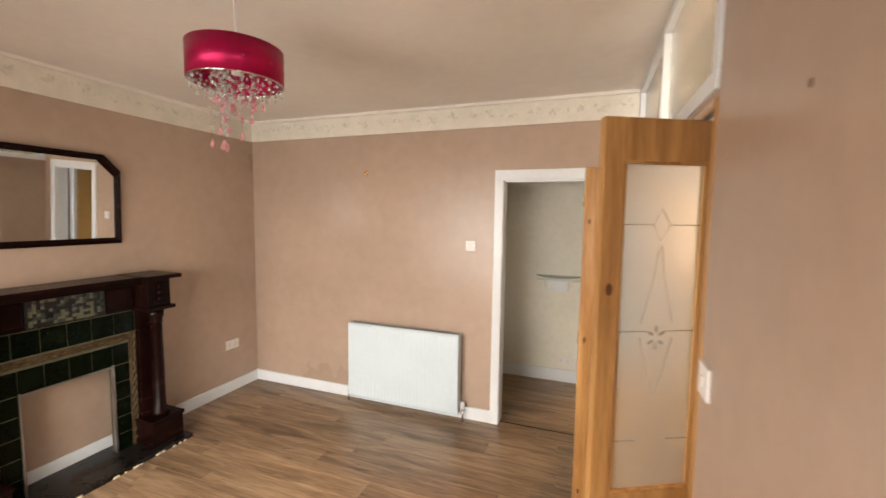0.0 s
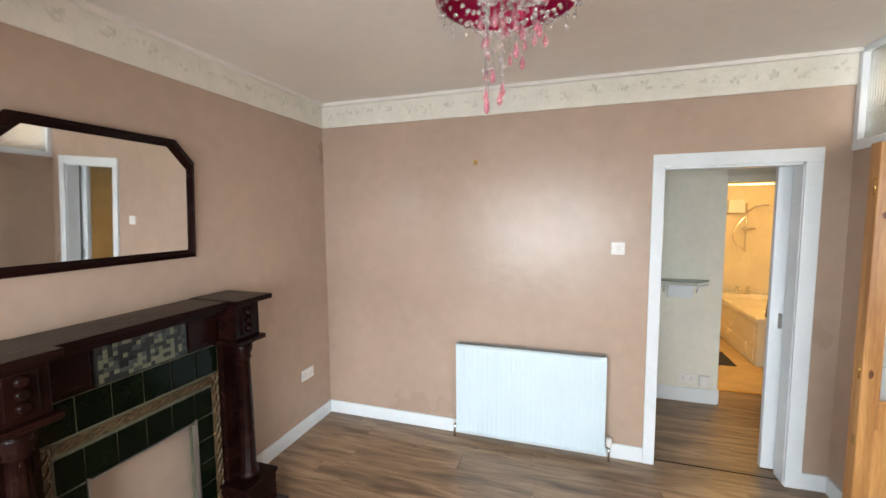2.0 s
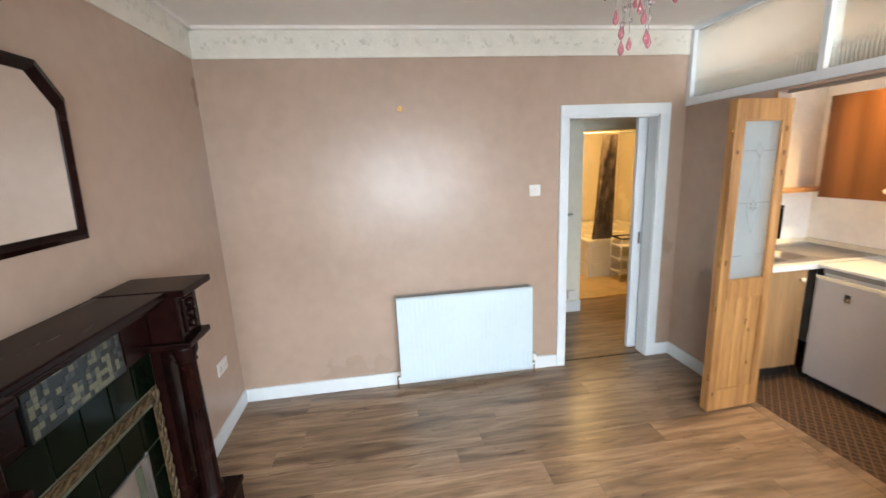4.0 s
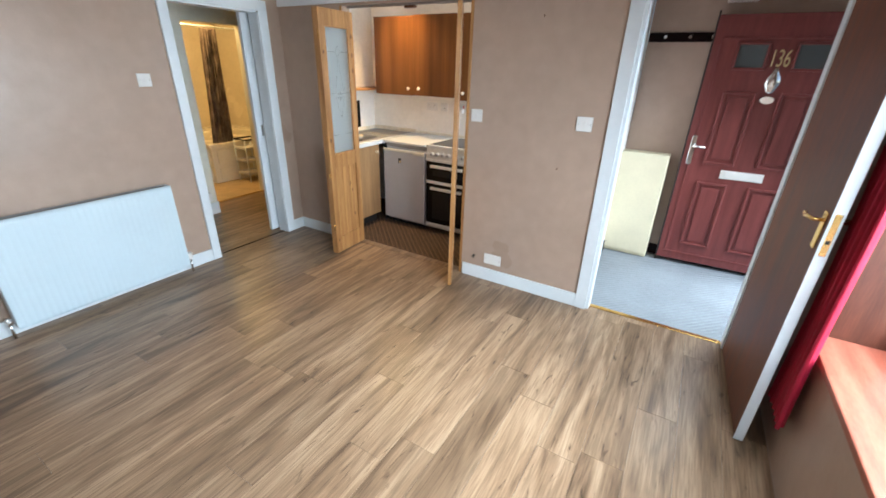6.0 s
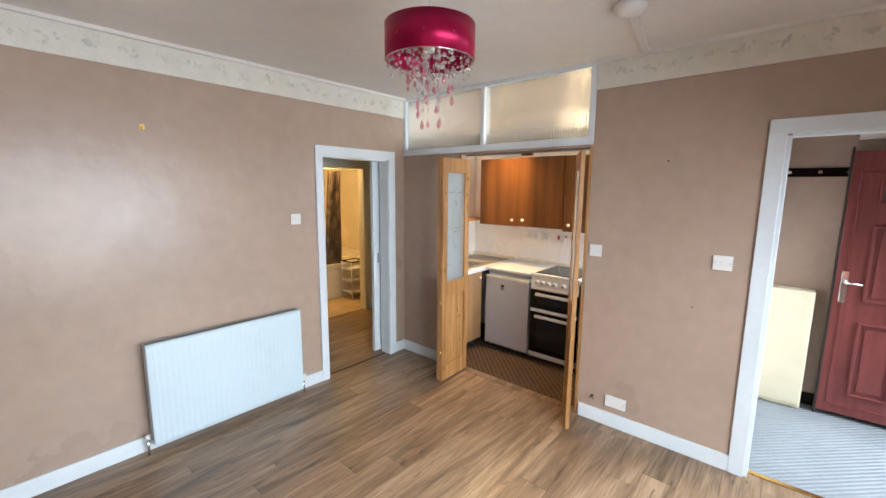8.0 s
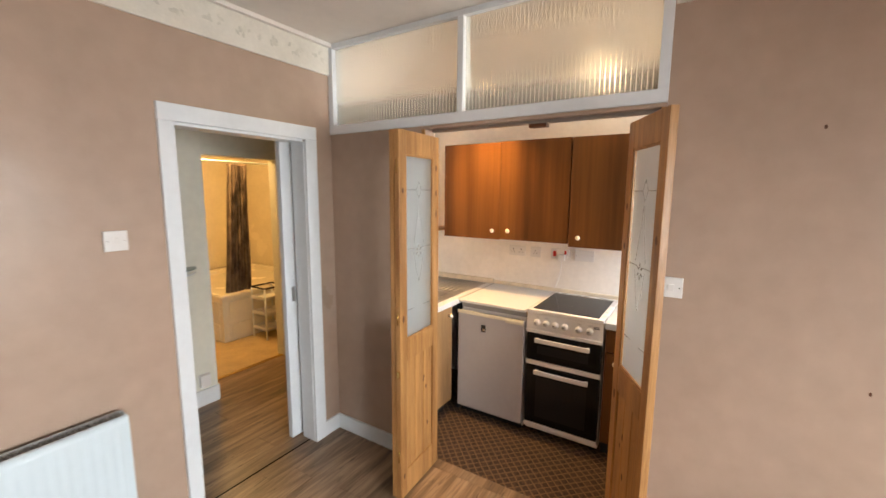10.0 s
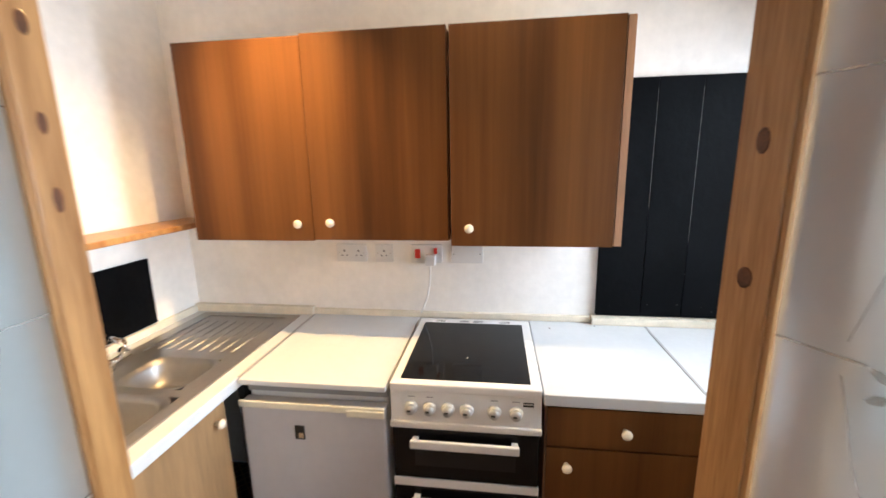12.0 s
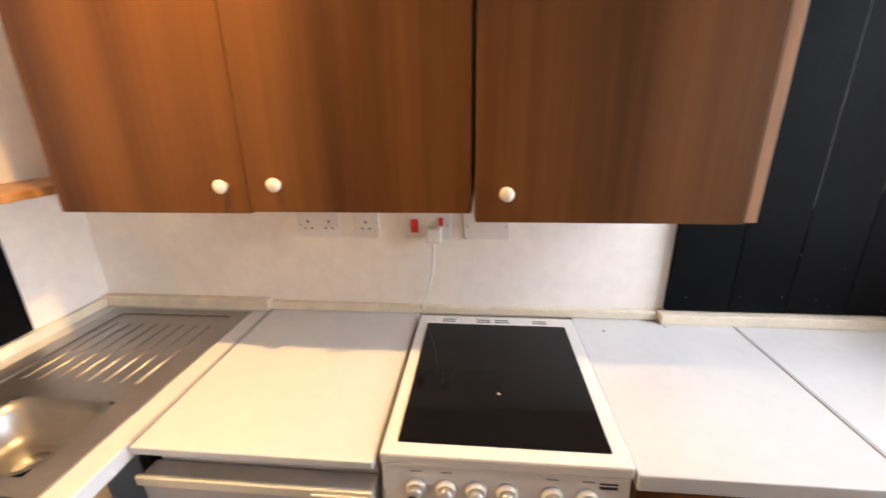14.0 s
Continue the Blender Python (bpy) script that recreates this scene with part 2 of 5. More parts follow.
BATHTILE = material("cream_bath_tile", (0.74, 0.66, 0.50), 0.25, var=0.05, scale=2)
BATHFLOOR = material("cork_vinyl", (0.50, 0.36, 0.18), 0.5, var=0.12, scale=6)
SHOWC = material("patterned_shower_cloth", (0.20, 0.145, 0.10), 0.7, var=0.3, scale=8, dark=(0.012, 0.007, 0.006), stretch=(1.5, 1.5, 0.9), vein=-0.15)
GROUND = material("paving_ground", (0.30, 0.29, 0.28), 0.9, var=0.15, scale=0.8, bump=0.3)
LEAFG = material("plant_leaf", (0.06, 0.13, 0.03), 0.45, var=0.2, scale=20)
BULB = plain("lit_lamp", (1.0, 0.70, 0.35), 0.3, emit=9.0)


def carpet_material():
    """Dark brown carpet with a small tan lattice."""
    m = material("lattice_carpet", (0.060, 0.034, 0.022), 0.95, var=0.3, scale=30, bump=0.5, bump_scale=250)
    nt = m.node_tree
    b = nt.nodes["Principled BSDF"]
    base = b.inputs["Base Color"].links[0].from_socket
    tc = nt.nodes.new("ShaderNodeTexCoord")
    mp = nt.nodes.new("ShaderNodeMapping")
    mp.inputs["Rotation"].default_value = (0, 0, radians(45))
    nt.links.new(tc.outputs["Object"], mp.inputs["Vector"])
    br = nt.nodes.new("ShaderNodeTexBrick")
    br.offset = 0.0
    br.inputs["Scale"].default_value = 1.0
    br.inputs["Brick Width"].default_value, br.inputs["Row Height"].default_value = 0.042, 0.042
    br.inputs["Mortar Size"].default_value, br.inputs["Mortar Smooth"].default_value = 0.0045, 0.4
    nt.links.new(mp.outputs[0], br.inputs["Vector"])
    mix = nt.nodes.new("ShaderNodeMix")
    mix.data_type = "RGBA"
    nt.links.new(br.outputs["Fac"], mix.inputs[0])
    nt.links.new(base, mix.inputs[6])
    mix.inputs[7].default_value = (0.15, 0.09, 0.048, 1)
    nt.links.new(mix.outputs[2], b.inputs["Base Color"])
    return m


CARPET = carpet_material()


# ---- mesh helpers ----
def box(bm, x0, x1, y0, y1, z0, z1, m=None, bevel=0.0):
    made = bmesh.ops.create_cube(bm, size=1.0)["verts"]
    t = Matrix.Translation(((x0 + x1) / 2, (y0 + y1) / 2, (z0 + z1) / 2)) @ Matrix.Diagonal((abs(x1 - x0), abs(y1 - y0), abs(z1 - z0), 1))
    bmesh.ops.transform(bm, matrix=(m @ t) if m else t, verts=made)
    if bevel:
        edges = {e for v in made for e in v.link_edges}
        bmesh.ops.bevel(bm, geom=list(edges), offset=bevel, segments=2, affect="EDGES", profile=0.6)
    return bm


def lathe(bm, profile, m=None, n=20):
    """A turned shape about z from (radius, height) pairs."""
    rings = []
    m = m or Matrix()
    for r, z in profile:
        rings.append([bm.verts.new(m @ Vector((max(r, 1e-4) * math.cos(2 * math.pi * k / n), max(r, 1e-4) * math.sin(2 * math.pi * k / n), z))) for k in range(n)])
    for a, b in zip(rings, rings[1:]):
        for k in range(n):
            f = bm.faces.new((a[k], a[(k + 1) % n], b[(k + 1) % n], b[k]))
            f.smooth = True
    bm.faces.new(list(reversed(rings[0])))
    bm.faces.new(rings[-1])
    return bm


def tube(bm, points, r, n=8):
    """A round rod along a line of points."""
    rings = []
    pts = [Vector(p) for p in points]
    for k, p in enumerate(pts):
        d = (pts[min(k + 1, len(pts) - 1)] - pts[max(k - 1, 0)]).normalized()
        s = d.cross(Vector((0, 0, 1)) if abs(d.z) < 0.9 else Vector((1, 0, 0))).normalized()
        u = d.cross(s)
        rings.append([bm.verts.new(p + r * (math.cos(2 * math.pi * j / n) * s + math.sin(2 * math.pi * j / n) * u)) for j in range(n)])
    for a, b in zip(rings, rings[1:]):
        for j in range(n):
            f = bm.faces.new((a[j], a[(j + 1) % n], b[(j + 1) % n], b[j]))
            f.smooth = True
    bm.faces.new(rings[0])
    bm.faces.new(list(reversed(rings[-1])))
    return bm


def extrude_outline(bm, pts, depth, m):
    """A flat outline in the local x-y plane, thickened along local z."""
    lo = [bm.verts.new(m @ Vector((x, y, 0))) for x, y in pts]
    hi = [bm.verts.new(m @ Vector((x, y, depth))) for x, y in pts]
    n = len(pts)
    bm.faces.new(list(reversed(lo)))
    bm.faces.new(hi)
    for k in range(n):
        bm.faces.new((lo[k], lo[(k + 1) % n], hi[(k + 1) % n], hi[k]))
    return bm


def mesh_object(name, bm, mat):
    me = bpy.data.meshes.new(name)
    bmesh.ops.recalc_face_normals(bm, faces=bm.faces[:])
    bm.to_mesh(me)
    bm.free()
    me.materials.append(mat)
    return new(name, me)


def part(name, bm, mat, parent, label=""):
    ob = mesh_object(name, bm, mat)
    ob.parent = parent
    if label:
        ob["label"] = label
    return ob


def structure(name, boxes, mat, label, category, bevel=0.0):
    bm = bmesh.new()
    for b in boxes:
        box(bm, *b, bevel=bevel)
    return tagged(mesh_object(name, bm, mat), label, category, kind="structure")


def thing(name, label, category, at=(0, 0, 0), group=""):
    ob = new(name)
    ob.location = at
    ob.empty_display_size = 0.1
    return tagged(ob, label, category, group)


def B(*a, m=None, bevel=0.0):
    return box(bmesh.new(), *a, m=m, bevel=bevel)


# ---- the rooms ----
XW, XE, YN, YS, H = -3.10, 0.43, 3.335, -0.735, 2.63
KX, KN = 1.72, 3.36

structure("wall_west", [(XW - 0.15, XW, YS - 0.32, YN + 0.12, 0, H)], PAINT, "satin taupe painted plaster wall behind the fireplace", "wall")
structure("wall_north", [(XW, -0.55, YN, YN + 0.12, 0, H), (-0.55, 0.215, YN, YN + 0.12, 2.02, H), (0.215, XE + 0.09, YN, YN + 0.12, 0, H)], PAINT,
          "satin taupe painted wall with the hall doorway", "wall")
structure("wall_east", [(XE, XE + 0.09, 0.31, 1.375, 0, H), (XE, XE + 0.09, 2.575, YN, 0, 2.07), (XE, XE + 0.09, -0.575, 0.31, 2.06, H),
                        (XE, XE + 0.09, YS, -0.575, 0, H)], PAINT,
          "taupe painted wall with openings to kitchen and porch", "wall")
structure("wall_south", [(XW, -2.65, YS - 0.32, YS, 0, H), (-2.65, -0.25, YS - 0.32, YS, 0, 0.59), (-2.65, -0.25, YS - 0.32, YS, 2.2, H),
                         (-0.25, XE + 0.09, YS - 0.32, YS, 0, H)], PAINT, "taupe painted window wall", "wall")
structure("ceiling", [(XW, XE + 0.045, YS, YN, H, H + 0.1)], CEIL, "plain off-white painted plaster ceiling", "ceiling")
frieze = tagged(new("frieze"), "cream embossed leaf pattern border below the ceiling", "frieze", kind="structure")
for q in ((XW, XW + 0.012, YS, YN - 0.012), (XW, XE, YN - 0.012, YN), (XE - 0.012, XE, YS, 1.37), (XW + 0.012, XE - 0.012, YS, YS + 0.012)):
    part("border_strip", B(*q, 2.44, H), FRIEZE, frieze)
structure("cornice", [(XW + 0.012, XW + 0.04, YS, YN - 0.012, H - 0.022, H), (XW + 0.012, XE - 0.012, YN - 0.04, YN - 0.012, H - 0.022, H), (XE - 0.04, XE - 0.012, YS + 0.012, 1.37, H - 0.022, H)],
          CEIL, "thin off-white cove above the border", "cornice")
SK = 0.105
structure("baseboard", [(XW, XW + 0.016, YS, YN - 0.016, 0, SK), (XW, -0.605, YN - 0.016, YN, 0, SK), (0.29, XE, YN - 0.016, YN, 0, SK),
                        (XE - 0.016, XE, 2.60, YN - 0.016, 0, SK), (XE - 0.016, XE, 0.39, 1.36, 0, SK)],
          WHITE, "white gloss painted skirting board", "skirting board", bevel=0.004)
structure("subfloor", [(XW, XE + 0.07, YS, YN, -0.06, -0.011)], RUBBER, "dark underlay under the laminate boards", "floor")
structure("floor_hall", [(-1.2, 1.35, YN, 4.83, -0.06, -0.011)], RUBBER, "dark underlay in the hall", "floor")

# hall doorway casing
bm = bmesh.new()
for b in ((-0.605, -0.535, YN - 0.02, YN, 0, 2.018), (0.205, 0.29, YN - 0.02, YN, 0, 2.018), (-0.605, 0.29, YN - 0.02, YN, 2.018, 2.098),
          (-0.56, -0.53, YN, YN + 0.12, 0, 2.005), (0.202, 0.225, YN, YN + 0.12, 0, 2.005), (-0.53, 0.202, YN, YN + 0.12, 2.003, 2.028)):
    box(bm, *b, bevel=0.003)
tagged(mesh_object("door_frame_1", bm, WHITE), "white gloss painted hall doorway frame", "door frame", kind="structure")
# porch doorway casing
bm = bmesh.new()
for b in ((XE - 0.02, XE, 0.31, 0.39, 0, 2.06), (XE - 0.02, XE, -0.655, -0.575, 0, 2.06), (XE - 0.02, XE, -0.655, 0.39, 2.06, 2.14),
          (XE, XE + 0.09, 0.29, 0.315, 0, 2.05), (XE, XE + 0.09, -0.58, -0.56, 0, 2.05), (XE, XE + 0.09, -0.56, 0.29, 2.045, 2.065)):
    box(bm, *b, bevel=0.003)
tagged(mesh_object("door_frame_2", bm, WHITE), "white gloss painted porch doorway frame", "door frame", kind="structure")

# kitchen, porch, hall and bathroom shells
structure("wall_kitchen_east", [(KX, KX + 0.12, KS - 0.11, KN + 0.1, 0, H)], KWHITE, "white painted kitchen wall above the worktop", "wall")
structure("wall_kitchen_north", [(XE + 0.09, KX, KN, KN + 0.1, 0, H)], KWHITE, "white painted kitchen wall behind the sink", "wall")
structure("wall_kitchen_south", [(XE + 0.09, KX, KS - 0.11, KS, 0, 1.10), (1.645, KX, KS - 0.11, KS, 1.10, 2.15), (XE + 0.09, 0.75, KS - 0.11, KS, 1.10, 2.15), (XE + 0.09, KX, KS - 0.11, KS, 2.15, H)],
          KWHITE, "white painted kitchen wall with an inner window", "wall")
structure("kitchen_lining", [(XE + 0.09, XE + 0.10, 2.60, KN, 0, 2.07), (XE + 0.09, XE + 0.10, KS, 1.37, 0, H)], KWHITE, "white painted inner kitchen wall", "wall")
structure("ceiling_kitchen", [(XE + 0.045, KX + 0.12, KS - 0.11, KN + 0.1, H, H + 0.1)], CEIL, "off-white kitchen ceiling", "ceiling")
structure("floor_kitchen", [(XE + 0.07, KX, KS, KN, -0.05, -0.002)], CARPET, "dark brown kitchen carpet with a tan lattice", "carpet")
structure("wall_porch_east", [(1.86, 1.98, -1.05, KS - 0.11, 0, H)], PAINT, "taupe painted porch wall", "wall")
structure("wall_porch_south", [(XE + 0.09, 0.9, -1.05, -0.985, 0, H), (0.9, 1.74, -1.05, -0.985, 2.08, H), (1.74, 1.86, -1.05, -0.985, 0, H)], PAINT, "taupe painted porch wall with the entrance", "wall")
structure("ceiling_porch", [(XE + 0.045, 1.98, -1.05, KS - 0.11, H, H + 0.1)], CEIL, "off-white porch ceiling", "ceiling")
structure("floor_porch", [(XE + 0.07, 1.86, -1.05, KS - 0.11, -0.05, -0.004)], MAT, "pale grey ribbed porch matting", "mat")
structure("threshold_strip", [(XE + 0.05, XE + 0.085, -0.56, 0.29, -0.004, 0.006)], BRASS, "brass strip at the porch threshold", "threshold", bevel=0.002)
structure("wall_hall_north", [(-1.3, 0.165, 4.46, 4.80, 0, H), (0.165, 0.26, 4.79, 4.89, 0, H), (0.26, 1.03, 4.79, 4.89, 2.0, H), (1.03, 1.35, 4.79, 4.89, 0, H)], CREAM, "cream painted hall wall with bathroom doorway", "wall")
structure("wall_hall_sides", [(-1.4, -1.3, YN + 0.12, 4.46, 0, H), (1.35, 1.45, YN + 0.12, 4.89, 0, H), (XE + 0.09, 1.35, KN + 0.1, KN + 0.16, 0, H)], CREAM, "cream painted hall end wall", "wall")
structure("wall_hall_inner", [(-1.3, -0.54, YN + 0.12, YN + 0.13, 0, H)], CREAM, "cream painted hall side of the doorway wall", "wall")
structure("ceiling_hall", [(-1.4, 1.45, YN + 0.12, 4.89, H, H + 0.1)], CEIL, "off-white hall ceiling", "ceiling")
structure("baseboard_hall", [(-1.3, 0.165, 4.444, 4.46, 0, 0.13), (0.165, 0.18, 4.46, 4.79, 0, 0.13), (1.09, 1.35, 4.775, 4.79, 0, 0.13)], WHITE, "white painted hall skirting board", "skirting board", bevel=0.004)
bm = bmesh.new()
for b in ((0.19, 0.26, 4.77, 4.79, 0, 2.0), (1.03, 1.09, 4.77, 4.79, 0, 2.0), (0.19, 1.09, 4.77, 4.79, 2.0, 2.07), (0.245, 0.262, 4.79, 4.89, 0, 1.99), (1.028, 1.045, 4.79, 4.89, 0, 1.99)):
    box(bm, *b, bevel=0.003)
tagged(mesh_object("door_frame_3", bm, CREAM), "cream painted bathroom doorway frame", "door frame", kind="structure")
structure("threshold_strip_hall", [(-0.53, 0.202, 3.381, 3.391, -0.009, 0.002)], MAHOG, "dark worn strip across the hall doorway", "threshold", bevel=0.0012)
structure("threshold_strip_bath", [(0.262, 1.028, 4.80, 4.84, -0.008, 0.006)], BRASS, "brass strip at the bathroom threshold", "threshold", bevel=0.002)
structure("floor_bathroom", [(-0.6, 2.3, 4.84, 7.3, -0.06, -0.004)], BATHFLOOR, "warm tan vinyl bathroom floor", "floor")
structure("wall_bathroom", [(-0.7, -0.6, 4.89, 7.3, 0, H), (2.3, 2.4, 4.79, 7.3, 0, H), (-0.7, 0.45, 7.3, 7.4, 0, H), (1.0, 2.4, 7.3, 7.4, 0, H), (0.45, 1.0, 7.3, 7.4, 0, 1.1), (0.45, 1.0, 7.3, 7.4, 2.1, H), (1.45, 2.3, 4.79, 4.89, 0, H), (-0.6, 0.0, 4.8, 4.89, 0, H)],
          BATHTILE, "cream tiled bathroom wall", "wall")
structure("ceiling_bathroom", [(-0.7, 2.4, 4.89, 7.4, H, H + 0.1)], CEIL, "off-white bathroom ceiling", "ceiling")
structure("ground", [(-600, 600, -600, 600, -0.25, -0.15)], GROUND, "grey paved ground outside", "ground")

# ---- window in the south wall ----
win = tagged(new("window_1"), "white framed window with deep brown timber reveal", "window", kind="structure")
bm = bmesh.new()
for b in ((-2.65, -2.59, -1.03, -0.97, 0.62, 2.2), (-0.31, -0.25, -1.03, -0.97, 0.62, 2.2), (-2.59, -0.31, -1.03, -0.97, 0.62, 0.69), (-2.59, -0.31, -1.03, -0.97, 2.13, 2.2), (-1.45, -1.39, -1.03, -0.97, 0.69, 2.13)):
    box(bm, *b, bevel=0.005)
part("window_frame", bm, WHITE, win)
for x0, x1 in ((-2.59, -1.45), (-1.39, -0.31)):
    p = part("pane", B(x0, x1, -1.003, -0.997, 0.69, 2.13), PANE, win)
    p.visible_shadow = False
part("window_sill", B(-2.66, -0.25, -0.972, YS + 0.02, 0.59, 0.62, bevel=0.006), SILLW, win, "red-brown varnished timber window board")
bm = B(-0.275, -0.25, -0.97, YS, 0.62, 2.2)
box(bm, -2.65, -2.625, -0.97, YS, 0.62, 2.2)
box(bm, -2.625, -0.275, -0.97, YS, 2.175, 2.2)
part("reveal", bm, REVEAL, win, "brown veneered timber window reveal")

# ---- laminate boards ----
def boards(parent, x0, x1, y0, y1, wide, long_):
    y = y0
    while y < y1 - 0.01:
        x = x0 - random.random() * long_
        top = min(y + wide, y1)
        while x < x1:
            a, b = max(x, x0), min(x + long_, x1)
            if b - a > 0.02:
                bm = bmesh.new()
                box(bm, -(b - a) / 2 + 0.0008, (b - a) / 2 - 0.0008, -(top - y) / 2 + 0.0007, (top - y) / 2 - 0.0007, -0.011, random.uniform(-0.0004, 0.0004))
                ob = part("plank", bm, PLANK, parent)
                ob.location = ((a + b) / 2, (y + top) / 2, 0)
            x += long_
        y = top


# ---- radiator ----
def radiator():
    r = thing("radiator", "white fluted single-panel radiator on the taupe wall", "radiator", (-1.385, YN, 0.06))
    x0, x1, y, z0, z1 = -0.525, 0.525, -0.125, 0.0, 0.69
    bm = bmesh.new()
    n = 270
    front = [(x0 + (x1 - x0) * k / n, y + 0.004 - (0.0022 * (0.5 + 0.5 * math.cos(2 * math.pi * k / 9)) if 8 < k < n - 8 else 0)) for k in range(n + 1)]
    rows = []
    for z, inset in ((z0, 0.02), (z0 + 0.006, 0.004), (z0 + 0.03, 0.0), (z1 - 0.03, 0.0), (z1 - 0.006, 0.004), (z1, 0.02)):
        flat = z < z0 + 0.02 or z > z1 - 0.02
        rows.append([bm.verts.new((x, (y + 0.003 if flat else yy) + inset, z)) for x, yy in front])
    for p, q in zip(rows, rows[1:]):
        for k in range(n):
            bm.faces.new((p[k], p[k + 1], q[k + 1], q[k])).smooth = True
    box(bm, x0, x1, y + 0.0235, y + 0.03, z0, z1)
    part("panel", bm, RADW, r)
    bm = bmesh.new()
    for k in range(60):
        c = x0 + 0.02 + (x1 - x0 - 0.04) * k / 59
        box(bm, c - 0.003, c + 0.003, y + 0.03, y + 0.085, z1 - 0.014, z1 - 0.004)
    box(bm, x0, x1, y + 0.085, y + 0.09, z1 - 0.03, z1)
    part("grille", bm, FLUFF, r)
    part("side_cover", B(x0 - 0.004, x0, y + 0.01, y + 0.09, z0 + 0.02, z1 - 0.002), RADW, r)
    part("side_cover", B(x1, x1 + 0.004, y + 0.01, y + 0.09, z0 + 0.02, z1 - 0.002), RADW, r)
    bm = B(x0 + 0.1, x1 - 0.1, y + 0.09, -0.001, 0.1, 0.13)
    box(bm, x0 + 0.1, x1 - 0.1, y + 0.09, -0.001, 0.55, 0.58)
    part("bracket", bm, FLUFF, r)
    for s, x in ((-1, x0 - 0.03), (1, x1 + 0.035)):
        bm = bmesh.new()
        tube(bm, [(x, -0.07, -0.06), (x, -0.07, 0.05)], 0.0075)
        tube(bm, [(x, -0.07, 0.045), (x - s * 0.04, -0.07, 0.045)], 0.010)
        v = part("valve", bm, CHROME, r)
        if s > 0:
            part("valve_cap", lathe(bmesh.new(), [(0.017, 0), (0.02, 0.01), (0.02, 0.05), (0.015, 0.06)], Matrix.Translation((x, -0.07, 0.05))), PLASTIC, v)
        else:
            part("valve_cap", lathe(bmesh.new(), [(0.011, 0), (0.013, 0.01), (0.011, 0.03)], Matrix.Translation((x, -0.07, 0.05))), PLASTIC, v)


radiator()


# ---- mirror ----
def wall_mirror():
    mr = thing("wall_mirror", "dark wooden framed mirror with clipped upper corners", "mirror", (XW, 1.642, 1.5))
    mr.rotation_euler = (0, radians(2.5), 0)
    # local outline: across the wall (y) and up (z)
    def outline(i):
        w, h, c = 0.435 - i, 0.62 - i, 0.105
        return [(-w, i), (w, i), (w, h - c), (w - c, h), (-w + c, h), (-w, h - c)]
    m = Matrix(((0, 0, 1, 0.0), (1, 0, 0, 0), (0, 1, 0, 0), (0, 0, 0, 1)))
    bm = bmesh.new()
    a, b, c = outline(0), outline(0.02), outline(0.042)
    rings = [[bm.verts.new(m @ Vector((p[0], p[1], z))) for p in o] for o, z in ((a, 0.001), (a, 0.014), (b, 0.024), (c, 0.012), (c, 0.002))]
    for p, q in zip(rings, rings[1:]):
        for k in range(6):
            bm.faces.new((p[k], p[(k + 1) % 6], q[(k + 1) % 6], q[k]))
    part("frame", bm, MAHOG, mr)
    part("glass", extrude_outline(bmesh.new(), outline(0.036), 0.005, m @ Matrix.Translation((0, 0, 0.003))), MIRROR, mr, "silvered mirror glass")


wall_mirror()


